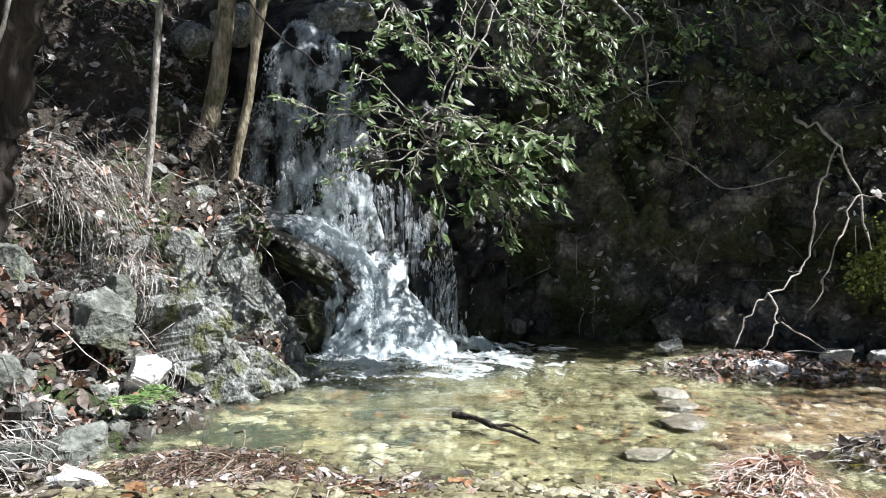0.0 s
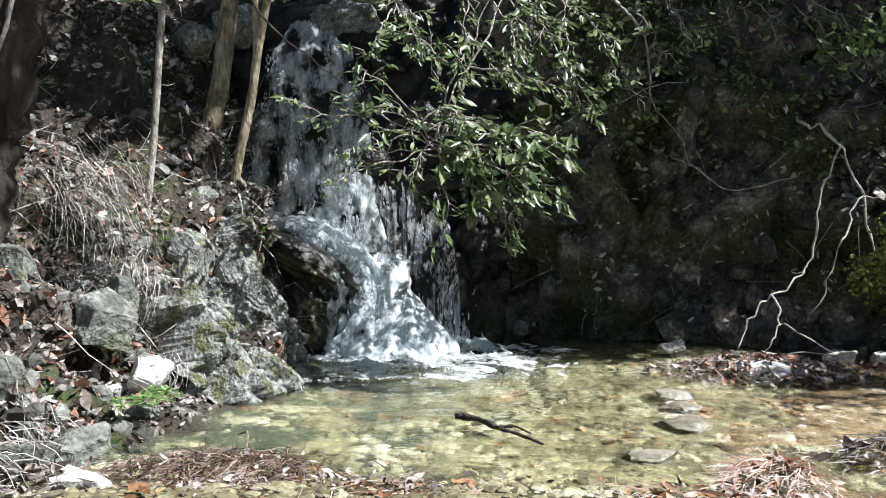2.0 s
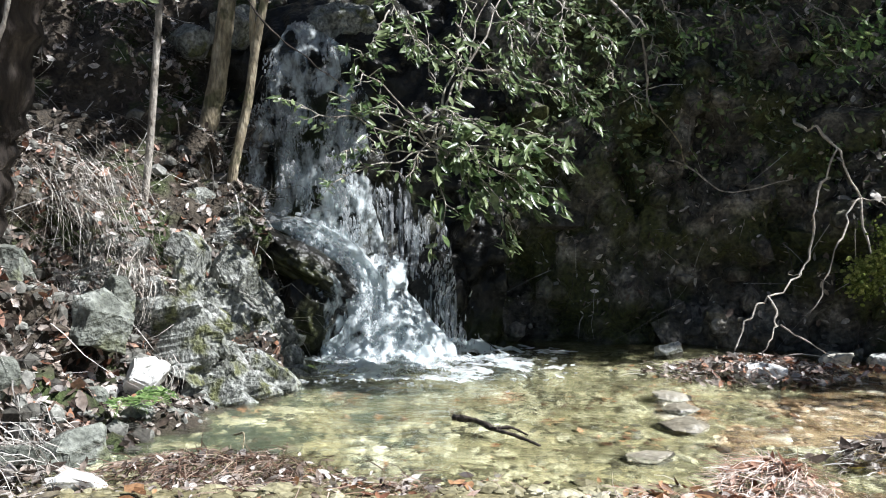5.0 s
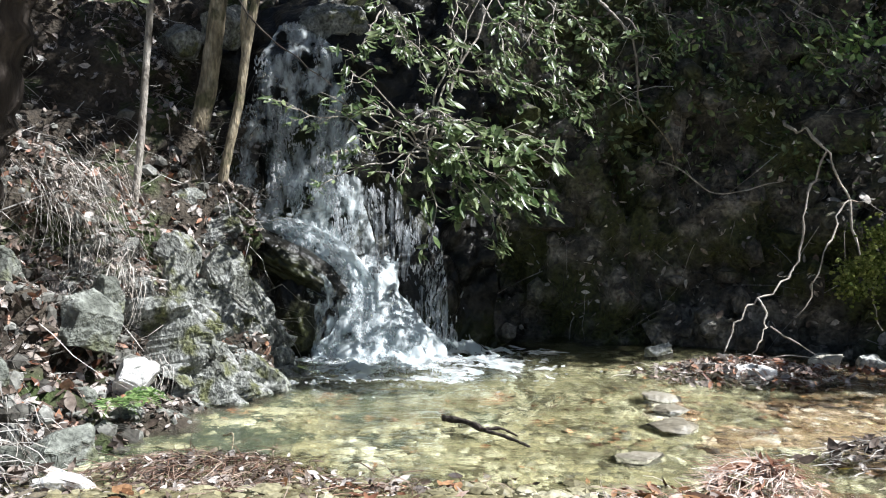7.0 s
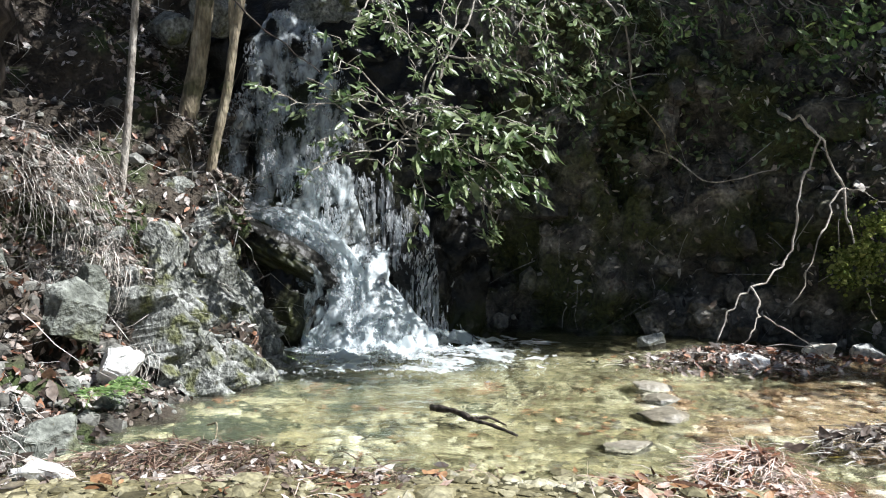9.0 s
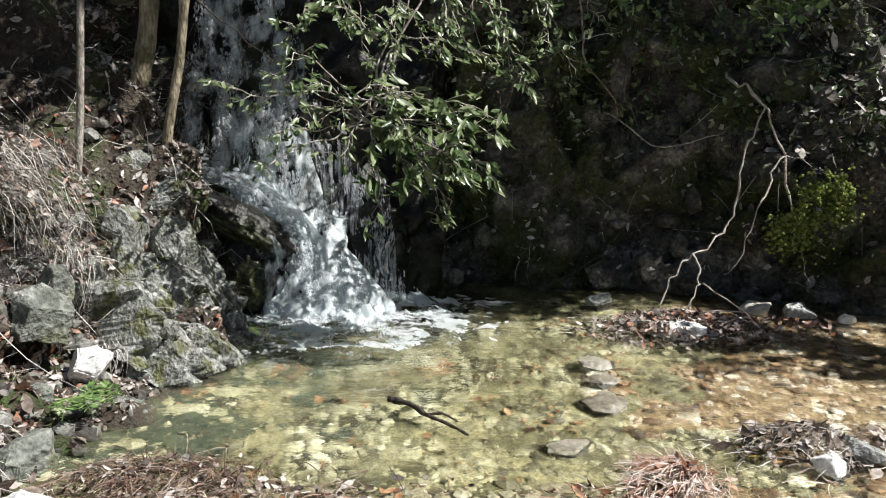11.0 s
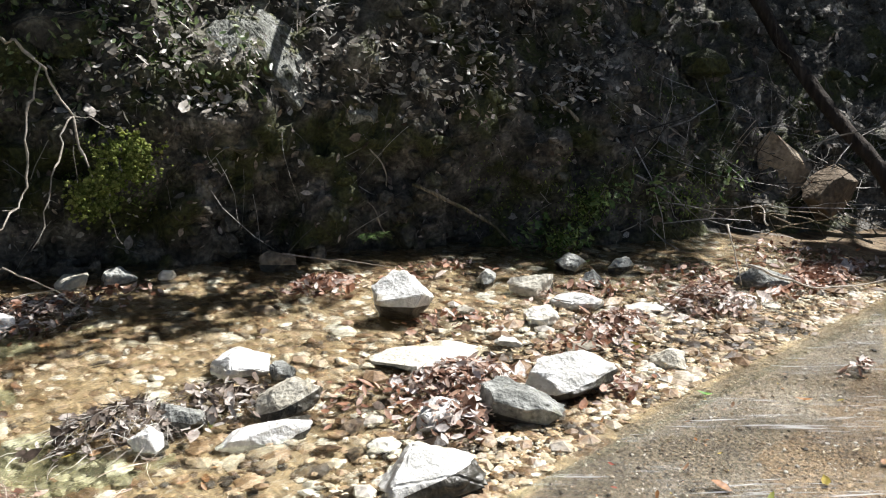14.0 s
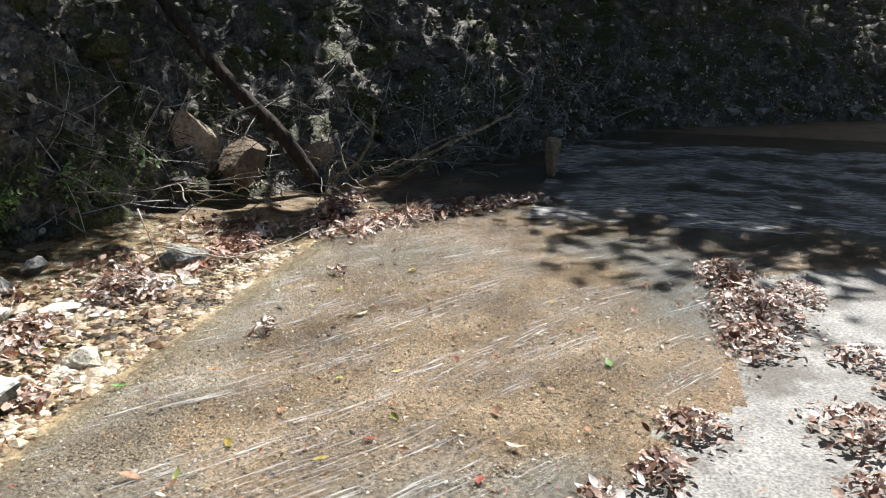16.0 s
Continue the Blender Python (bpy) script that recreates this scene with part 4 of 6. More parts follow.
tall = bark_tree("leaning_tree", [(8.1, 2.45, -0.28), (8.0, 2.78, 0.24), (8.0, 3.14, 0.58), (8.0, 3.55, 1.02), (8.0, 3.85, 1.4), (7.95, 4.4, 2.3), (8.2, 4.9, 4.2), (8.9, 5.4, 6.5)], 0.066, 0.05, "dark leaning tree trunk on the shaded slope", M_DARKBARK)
crown(tall, (9.0, 5.5, 6.9), (1.2, 1.2, 0.7), 500, 0.13, rng, 30)
# unseen trees, added to cast the shade over road and slope
fell = bark_tree("shade_tree", [(13.0, 6.4, 4.0), (12.4, 5.0, 5.2), (10.9, 3.8, 6.3)], 0.14, 0.06, "unseen tree added above the far slope for shade", M_DARKBARK)
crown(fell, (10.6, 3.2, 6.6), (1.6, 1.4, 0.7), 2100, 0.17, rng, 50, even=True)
shade = bark_tree("shade_tree", [(12.0, 3.4, 1.9), (12.2, 3.0, 4.0), (13.0, 1.4, 6.6)], 0.16, 0.09, "unseen tree added above the far slope for shade", M_DARKBARK)
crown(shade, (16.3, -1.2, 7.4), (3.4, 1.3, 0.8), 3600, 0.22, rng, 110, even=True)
shade2 = bark_tree("shade_tree", [(15.5, 1.8, 2.0), (15.5, 0.8, 5.0), (15.3, -2.4, 7.6)], 0.18, 0.1, "unseen tree added above the far slope for shade", M_DARKBARK)
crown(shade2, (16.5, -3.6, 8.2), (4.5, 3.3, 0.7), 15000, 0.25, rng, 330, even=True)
brush_shade = bark_tree("shade_tree", [(13.6, 4.4, 3.0), (14.2, 3.0, 5.2), (15.0, 0.7, 7.7)], 0.15, 0.08, "unseen tree added above the far slope for shade", M_DARKBARK, [([(14.2, 3.0, 5.2), (13.4, 2.0, 6.8), (12.8, 1.2, 7.9)], 0.07, 0.03)])
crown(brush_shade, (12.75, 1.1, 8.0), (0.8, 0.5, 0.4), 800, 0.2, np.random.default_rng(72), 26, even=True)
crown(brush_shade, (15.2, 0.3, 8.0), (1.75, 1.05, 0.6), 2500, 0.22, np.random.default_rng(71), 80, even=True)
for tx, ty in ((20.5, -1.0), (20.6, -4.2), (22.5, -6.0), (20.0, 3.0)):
    far = bark_tree("shade_tree", [(tx, ty + 2, 3.0), (tx, ty + 1, 6.0), (tx, ty, 8.5)], 0.18, 0.1, "unseen tree added above the far slope for shade", M_DARKBARK)
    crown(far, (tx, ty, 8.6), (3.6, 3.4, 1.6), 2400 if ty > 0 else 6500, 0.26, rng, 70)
# unseen shrubs added overhead to block sun from cliff, pool edge and bank
for tx, ty, tz, rx_, n_, fl in ((1.9, 6.45, 3.1, 0.8, 2000, 0.5), (2.75, 5.95, 3.0, 0.6, 2200, 0.45), (3.0, 5.7, 3.0, 0.4, 600, 0.3), (6.9, 5.1, 3.4, 1.1, 500, 0.75), (0.2, 6.6, 4.5, 1.1, 700, 0.7), (-0.2, 5.75, 4.7, 0.9, 750, 0.55), (-0.5, 6.3, 4.2, 0.8, 700, 0.6), (0.1, 4.45, 4.8, 0.5, 420, 0.4), (4.1, 4.3, 2.4, 0.85, 1300, 0.42)):
    tx, ty = tx + 0.1 * (tz - 1), ty - 0.3 * (tz - 1)
    top = bark_tree("cliff_shade_shrub", [(tx + 0.5, ty + 1.6, tz - 0.2), (tx + 0.3, ty + 0.9, tz + 0.1), (tx, ty, tz)], 0.06, 0.03, "unseen evergreen shrub added above the cliff to cast shade", M_BARK)
    crown(top, (tx, ty, tz), (rx_, fl, 0.45), n_, 0.1, rng, 30)

# higher unseen canopies, added to shade and dapple the cliff and falls
for tx, ty, tz, ra, rb, n_ in ((4.05, 4.65, 4.6, 1.0, 0.55, 1300), (1.75, 5.0, 5.0, 0.8, 0.7, 360), (7.9, 4.1, 5.0, 1.3, 0.8, 1100), (9.4, 3.4, 5.0, 1.1, 0.8, 1000), (11.2, 3.9, 5.2, 0.9, 0.7, 1100), (12.5, 3.2, 5.4, 1.7, 0.9, 2000)):
    tree = bark_tree("cliff_shade_tree", [(tx + 0.6, ty + 2.6, tz - 1.2), (tx + 0.4, ty + 1.6, tz - 0.4), (tx, ty, tz)], 0.09, 0.04, "unseen evergreen tree added above the cliff for shade and dapples", M_BARK)
    crown(tree, (tx, ty, tz), (ra, rb, 0.45), n_, 0.13, rng, 60, even=True)

# ---- the evergreen shrub hanging over the falls ----
shrub = thing("evergreen_shrub", (-0.05, 4.75, 1.25), "leafy evergreen shrub with glossy leaves hanging over the waterfall", "shrub")
rng = np.random.default_rng(5)
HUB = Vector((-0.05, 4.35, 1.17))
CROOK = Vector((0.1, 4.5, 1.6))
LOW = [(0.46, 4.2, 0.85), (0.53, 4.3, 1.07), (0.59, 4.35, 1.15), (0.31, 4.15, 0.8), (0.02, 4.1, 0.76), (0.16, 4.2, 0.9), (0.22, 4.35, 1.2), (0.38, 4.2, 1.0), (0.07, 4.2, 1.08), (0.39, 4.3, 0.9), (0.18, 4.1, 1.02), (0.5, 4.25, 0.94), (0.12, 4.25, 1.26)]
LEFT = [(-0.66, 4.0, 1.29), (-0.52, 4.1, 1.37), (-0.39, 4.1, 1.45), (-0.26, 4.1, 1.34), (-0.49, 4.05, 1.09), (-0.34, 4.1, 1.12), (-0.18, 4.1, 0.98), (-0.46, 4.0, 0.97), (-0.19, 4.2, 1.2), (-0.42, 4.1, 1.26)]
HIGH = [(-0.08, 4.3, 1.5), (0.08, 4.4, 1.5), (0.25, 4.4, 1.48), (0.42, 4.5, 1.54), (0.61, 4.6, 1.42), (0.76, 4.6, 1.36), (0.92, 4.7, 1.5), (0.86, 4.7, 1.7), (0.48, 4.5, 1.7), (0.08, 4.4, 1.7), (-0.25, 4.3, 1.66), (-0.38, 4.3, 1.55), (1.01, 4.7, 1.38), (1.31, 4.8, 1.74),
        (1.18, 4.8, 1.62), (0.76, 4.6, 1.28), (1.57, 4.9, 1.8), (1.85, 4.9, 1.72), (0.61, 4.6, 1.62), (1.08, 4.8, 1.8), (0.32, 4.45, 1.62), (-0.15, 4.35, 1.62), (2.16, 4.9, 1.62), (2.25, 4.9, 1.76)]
limbs, L_P, L_N, L_S, L_H = [], [], [], [], []


def leafy(a, b, n, size):
    """A twig from a to b with narrow leaves along it and a whorl at its tip."""
    a, b = Vector(a), Vector(b)
    mid = (a + b) / 2 + Vector(rng.normal(0, 0.015, 3))
    limbs.append(tube([p - shrub.location for p in (a, mid, b)], 0.0028, 0.0012, 4))
    d = (b - a).normalized()
    for i in range(n + 3):
        p = a.lerp(b, min(1.0, (i + 1) / n)) + Vector(rng.normal(0, 0.005, 3))
        side = d.cross(Vector((0, 0, 1))) * (1 if i % 2 else -1)
        out = 0.8 if i < n else rng.uniform(-0.5, 0.5)
        hd = (d * (0.6 if i < n else 1.0) + side * out + Vector((0, 0, -0.38)) + Vector(rng.normal(0, 0.22, 3))).normalized()
        s = size * rng.uniform(0.6, 1.15)
        L_P.append(p + hd * s * 0.5 - shrub.location)
        L_N.append(Vector((0.35, -0.5, 0.8)) + Vector(rng.normal(0, 0.36, 3)))
        L_S.append(s)
        L_H.append(hd)


def bough(start, end, lift, thick, seed):
    """One arching branch, wandering a little, from start to end."""
    start, end = Vector(start), Vector(end)
    mids = [start.lerp(end, q) + Vector((0, 0, lift * math.sin(math.pi * q))) for q in (0.33, 0.67)]
    pts = smooth_path([start] + mids + [end], 6)
    pts = [p + Vector((0.04 * fbm(p, 5, 2, seed), 0.03 * fbm(p, 5, 2, seed + 7), 0.04 * fbm(p, 5, 2, seed + 11))) * min(1.0, i / 5) for i, p in enumerate(pts)]
    v, f = tube([p - shrub.location for p in pts], thick, 0.002, 6, 0.1, seed)
    link("branch", v, f, M_PALEBARK, shrub)
    return pts


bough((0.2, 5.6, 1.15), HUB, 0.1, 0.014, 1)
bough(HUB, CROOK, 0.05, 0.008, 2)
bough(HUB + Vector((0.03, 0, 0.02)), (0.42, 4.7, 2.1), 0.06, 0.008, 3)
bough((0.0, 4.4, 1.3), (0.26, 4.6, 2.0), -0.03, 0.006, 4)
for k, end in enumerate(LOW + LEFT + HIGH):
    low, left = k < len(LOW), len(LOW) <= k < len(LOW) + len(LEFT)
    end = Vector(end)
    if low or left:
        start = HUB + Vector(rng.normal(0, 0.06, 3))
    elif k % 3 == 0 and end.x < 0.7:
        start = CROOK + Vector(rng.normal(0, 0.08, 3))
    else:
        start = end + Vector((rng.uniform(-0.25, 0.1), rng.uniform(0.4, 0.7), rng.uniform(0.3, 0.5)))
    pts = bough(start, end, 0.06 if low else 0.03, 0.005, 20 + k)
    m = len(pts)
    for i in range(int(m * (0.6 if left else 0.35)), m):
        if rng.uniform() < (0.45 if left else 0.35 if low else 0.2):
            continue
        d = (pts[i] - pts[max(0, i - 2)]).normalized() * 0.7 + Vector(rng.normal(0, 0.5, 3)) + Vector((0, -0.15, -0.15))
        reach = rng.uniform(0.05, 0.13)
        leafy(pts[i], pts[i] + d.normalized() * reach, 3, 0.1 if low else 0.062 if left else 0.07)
v, f = join(limbs)
tagged(link("twig_spray", v, f, M_PALEBARK, shrub, label="thin pale tangled twigs"), kind="stuff")
lv = strew("leaves", L_P, L_N, L_S, M_LEAF, rng, tilt=0.2, width=0.68, curl=1.0, heading=L_H, spread=0.1, lift=0)
lv.parent = shrub
lv["kind"] = "stuff"
lv["label"] = "glossy pointed green leaves"

# ---- dead branch leaning on the cliff ----
dead = thing("dead_branch", (1.6, 4.5, 0.05), "bleached forked dead branch leaning on the dark cliff", "branch")
for k, (path, a, b) in enumerate([([(2.06, 5.2, 1.34), (2.08, 4.95, 1.29), (2.17, 4.9, 1.19), (2.28, 4.86, 0.92)], 0.016, 0.014), ([(2.17, 4.9, 1.19), (2.04, 4.85, 0.9), (1.99, 4.8, 0.55), (1.75, 4.7, 0.38), (1.62, 4.64, 0.25), (1.53, 4.6, 0.1)], 0.013, 0.008),
                               ([(1.75, 4.7, 0.38), (1.76, 4.6, 0.29), (1.7, 4.5, 0.18), (1.6, 4.4, 0.05)], 0.011, 0.007), ([(2.28, 4.86, 0.92), (2.14, 4.75, 0.65), (1.93, 4.6, 0.3)], 0.011, 0.005), ([(2.28, 4.86, 0.92), (2.36, 4.8, 0.56), (2.45, 4.75, 0.2)], 0.013, 0.007),
                               ([(2.28, 4.86, 0.92), (2.5, 4.8, 0.83)], 0.006, 0.002), ([(1.99, 4.8, 0.55), (1.9, 4.7, 0.5), (1.8, 4.6, 0.52)], 0.004, 0.002)]):
    v, f = tube([p + Vector((0.035 * fbm(p, 11, 2, 3.0), 0.03 * fbm(p, 9, 2, 13.0), 0.035 * fbm(p, 11, 2, 25.0))) - dead.location for p in smooth_path(path, 7)], a * 0.5, b * 0.5, 7, 0.25, k)
    link("fork", v, f, M_DEADWOOD, dead)

# ---- stones ----
K = 0
STONES = [("flat_stone", 1.05, 3.97, 0.17, 0.15, 0.02, M_TAN, -9), ("flat_stone", 1.03, 3.74, 0.15, 0.14, 0.02, M_TAN, 12), ("flat_stone", 0.97, 3.47, 0.2, 0.2, 0.025, M_TAN, -5), ("flat_stone", 0.74, 3.06, 0.18, 0.13, 0.01, M_TAN, 20),
          ("pale_stone", 1.63, 4.42, 0.24, 0.16, 0.09, M_WHITE, -15), ("white_boulder", 3.33, 3.35, 0.29, 0.24, 0.22, M_WHITE, -42), ("pale_stone", 2.28, 3.24, 0.24, 0.18, 0.1, M_WHITE, -30), ("pale_stone", 2.19, 2.76, 0.27, 0.22, 0.13, M_CREAM, -33),
          ("pale_stone", 1.99, 2.62, 0.33, 0.12, 0.06, M_WHITE, -24), ("grey_stone", 1.81, 2.89, 0.16, 0.12, 0.07, M_ROCK, -26), ("pale_stone", 1.66, 2.84, 0.12, 0.11, 0.07, M_WHITE, -24), ("grey_stone", 2.34, 3.03, 0.1, 0.1, 0.06, M_ROCK, 10),
          ("flat_stone", 2.95, 2.78, 0.5, 0.34, 0.04, M_CREAM, -30), ("grey_boulder", 2.79, 2.12, 0.32, 0.22, 0.14, M_ROCK, -49), ("white_boulder", 3.2, 2.17, 0.36, 0.22, 0.15, M_WHITE, -45), ("white_boulder", 2.21, 1.98, 0.34, 0.27, 0.15, M_WHITE, -43)]
STONES += [("pale_stone", 2.55, 2.33, 0.17, 0.13, 0.09, M_WHITE, -20), ("grey_stone", 4.06, 3.49, 0.16, 0.12, 0.09, M_ROCK, 30), ("pale_stone", 4.2, 3.24, 0.25, 0.18, 0.1, M_CREAM, -50), ("flat_stone", 4.16, 2.9, 0.28, 0.16, 0.07, M_WHITE, -53), ("pale_stone", 3.81, 2.86, 0.17, 0.14, 0.08, M_CREAM, -30),
           ("grey_stone", 4.56, 3.1, 0.17, 0.13, 0.08, M_ROCK, 10), ("pale_stone", 3.8, 2.09, 0.17, 0.14, 0.08, M_CREAM, -40), ("brown_stone", 3.32, 4.53, 0.22, 0.18, 0.11, M_BROWNROCK, -30), ("flat_stone", 2.25, 2.28, 0.12, 0.09, 0.02, M_CREAM, -35), ("grey_stone", 3.53, 3.16, 0.14, 0.1, 0.05, M_TAN, 0),
           ("grey_stone", 1.3, 4.98, 0.16, 0.12, 0.09, M_ROCK, 5), ("pale_stone", 2.2, 4.9, 0.18, 0.12, 0.08, M_CREAM, 0), ("pale_stone", 2.68, 4.72, 0.1, 0.08, 0.07, M_WHITE, 0), ("flat_stone", 5.42, 2.44, 0.34, 0.2, 0.1, M_ROCK, -50), ("grey_stone", 4.75, 3.4, 0.2, 0.16, 0.09, M_ROCK, 60),
           ("grey_stone", 5.0, 3.2, 0.2, 0.14, 0.09, M_ROCK, 20), ("grey_stone", 2.4, 4.75, 0.18, 0.14, 0.08, M_ROCK, 20), ("flat_stone", 4.4, 2.62, 0.22, 0.15, 0.03, M_CREAM, -40), ("flat_stone", 3.62, 2.45, 0.18, 0.13, 0.025, M_TAN, -20), ("flat_stone", 3.4, 2.72, 0.14, 0.1, 0.03, M_CREAM, -60)]
LAB = {"flat_stone": "flat grey stone lying in shallow water", "pale_stone": "pale angular stone standing out of the stream", "grey_stone": "grey angular stone in the stream bed",
       "brown_stone": "brown stone at the foot of the cliff", "white_boulder": "large white angular stone bright in the sun", "grey_boulder": "large grey leaning stone among dead leaves"}
for K, (nm, x, y, w, d, h, m, turn) in enumerate(STONES):
    deep = 0.06 if nm != "flat_stone" else 0.045
    lean = (24, -10) if m in (M_WHITE, M_CREAM) and nm != "flat_stone" else (-16, 0) if nm == "grey_boulder" else (0, 0)
    # the band is raised on big boulders to paint their shaded fronts
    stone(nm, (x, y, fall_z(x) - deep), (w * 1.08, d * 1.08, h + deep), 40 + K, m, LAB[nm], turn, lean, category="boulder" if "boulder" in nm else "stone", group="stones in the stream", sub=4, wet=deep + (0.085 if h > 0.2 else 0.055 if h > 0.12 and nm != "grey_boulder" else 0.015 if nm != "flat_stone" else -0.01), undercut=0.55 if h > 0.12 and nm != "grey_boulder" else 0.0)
BANK = [(-1.64, 3.44, 0.46, 0.26, 0.24, 0.32, M_BANKROCK), (-1.4, 3.56, 0.3, 0.26, 0.2, 0.25, M_BANKROCK), (-1.34, 3.74, 0.4, 0.16, 0.14, 0.18, M_BANKROCK), (-1.2, 3.62, 0.06, 0.18, 0.16, 0.2, M_WHITE), (-1.2, 2.95, -0.04, 0.34, 0.22, 0.17, M_BANKROCK),
        (-1.04, 3.82, -0.06, 0.16, 0.14, 0.18, M_BANKROCK), (-1.12, 3.42, -0.08, 0.17, 0.15, 0.24, M_BANKROCK), (-1.08, 2.58, -0.02, 0.2, 0.16, 0.12, M_WHITE), (-1.35, 2.75, 0.0, 0.2, 0.16, 0.14, M_BANKROCK),
        (-1.15, 4.2, 0.25, 0.24, 0.2, 0.28, M_OUTCROP), (-1.3, 4.9, 0.75, 0.3, 0.2, 0.22, M_OUTCROP),
        (-1.28, 3.3, 0.08, 0.14, 0.12, 0.12, M_BANKROCK), (-1.55, 3.1, 0.2, 0.2, 0.16, 0.16, M_BANKROCK), (-1.0, 3.5, -0.08, 0.13, 0.12, 0.14, M_BANKROCK)]
for K, (x, y, z, w, d, h, m) in enumerate(BANK):
    stone("bank_rock", (x - 0.04, y + 0.03, z - 0.03), (w, d, h), 90 + K, m, "grey angular rock set in the littered bank", (K * 41) % 90, ((K * 29) % 50 - 25, (K * 47) % 56 - 28), 20, "rock", "rocks in the bank", 4)
for x, y, z, w, d, h, seed, turn in ((7.5, 3.42, -0.14, 0.52, 0.46, 0.62, 251, 20), (7.65, 2.96, -0.17, 0.58, 0.46, 0.46, 262, -15), (8.7, 2.75, -0.25, 0.5, 0.45, 0.36, 133, 40)):
    stone("brown_boulder", (x, y, z), (w, d, h), seed, M_BROWNROCK, "brown angular boulder at the foot of the shaded slope", turn, (6, 14) if turn == 20 else (-12, -6), 8, category="boulder", group="boulders by the road")
rnd = random.Random(77)
for K in range(16):
    p = bank_point(float(np.interp(rnd.uniform(22.2, 24.3), np.arange(len(lens_)), lens_)), rnd.uniform(0.02, 0.3))
    w = rnd.uniform(0.14, 0.3)
    stone("roadside_stone", (p.x, p.y, p.z - 0.04), (w, w * 0.7, w * 0.6), 300 + K, M_ROCK, "pale stone at the far edge of the road", K * 53 % 180, category="stone", group="stones by the road")
stone("upright_stone", (9.55, 0.47, -0.36), (0.26, 0.16, 0.46), 141, M_BROWNROCK, "upright brown stone at the road's edge", 10, (0, -8))
stone("mossy_rock", (2.5, 5.45, 1.18), (0.6, 0.5, 0.3), 150, M_CLIFF, "mossy brown rock jutting from the cliff", 15, category="rock")
stone("mossy_rock", (2.7, 5.25, 0.7), (0.55, 0.5, 0.42), 151, M_CLIFF, "mossy brown rock jutting from the cliff", 40, category="rock")

for K, (x, y, z, w, d, h) in enumerate(((-1.58, 5.6, 1.72, 0.34, 0.25, 0.24), (-1.3, 5.65, 1.8, 0.36, 0.3, 0.28))):
    stone("bank_rock", (x, y, z), (w, d, h), 410 + K, M_OUTCROP, "pale rock lying above the waterfall's bank", K * 31, category="rock", group="rocks in the bank", sub=4)
for K, (x, y, z, w, d, h, tip, turn) in enumerate(((3.68, 4.68, 0.82, 0.6, 0.34, 0.85, -40, 12), (3.22, 4.86, 1.02, 0.34, 0.25, 0.4, -32, -20))):
    stone("cliff_slab", (x, y, z), (w, d, h), 520 + K, M_OUTCROP, "pale blue-grey rock slab leaning in the shaded cliff", turn, (tip, 0), category="rock", group="rocks in the cliff", sub=4)
rng = np.random.default_rng(52)
for x, y, z, n, r in ((5.4, 3.62, 0.22, 70, 0.12), (5.1, 3.62, 0.0, 60, 0.1), (5.9, 3.5, 0.2, 60, 0.14), (4.9, 3.85, 0.0, 60, 0.1), (6.5, 3.3, 0.25, 50, 0.14), (2.14, 4.68, 1.7, 70, 0.1), (2.26, 4.7, 1.8, 60, 0.09), (1.32, 4.72, 1.76, 40, 0.06), (4.2, 4.9, 1.15, 50, 0.1), (6.6, 4.2, 0.9, 40, 0.08)):
    P = np.array([x, y, z]) + rng.normal(0, 1, (n, 3)) * np.array([r, 0.06, r * 0.7])
    tagged(strew("foot_foliage", P, np.tile((0.3, -0.5, 0.8), (n, 1)), rng.uniform(0.03, 0.085, n), M_FERN, rng, 0.6, 1.0), "yellow-green leaves on the shaded slope", "foliage", kind="stuff")

# craggy rock outcrop between the littered bank and the falls
ov = []
os_, oh_ = np.arange(s_of(4) + 0.12, s_of(7) + 0.1, 0.0095), np.arange(-0.25, 1.02, 0.012)
for s in os_:
    for h in oh_:
        p = bank_point(s, h, False)
        ang = radians(foot_at(s)[2])
        front = Vector((-math.cos(ang), -math.sin(ang), 0.25))
        q = Vector((p.x + 0.25 * p.z, p.y, p.z * 0.42))
        c1, k1 = noise.voronoi(q * 6.5)
        c2, k2 = noise.voronoi(q * 19.0 + Vector((3, 1, 2)))
        a = (s - os_[0]) / (os_[-1] - os_[0])
        lid = 0.34 + 0.55 * a + 0.14 * fbm(p, 3, 3, 2.0)
        sink = max(0.0, h - lid) * 0.8 + max(0.0, 0.12 - a) * 0.8 + max(0.0, a - 0.55) * 0.32
        ov.append(p + front * (-0.04 + 0.14 * noise.cell(k1[0] * 19.1) + 0.05 * min(0.5, c1[1] - c1[0]) - 0.05 * max(0.0, 1 - (c1[1] - c1[0]) * 9) + 0.045 * noise.cell(k2[0] * 7.7) + 0.06 * fbm(p, 2.2, 3, 9.0) + 0.012 * fbm(p, 14, 3, 5.0) - sink))
ob = link("rock_outcrop", ov, grid_faces(len(os_), len(oh_)), M_OUTCROP, smooth=False)
tagged(ob, "craggy grey-green rock outcrop rising from the pool", "rock", kind="structure")

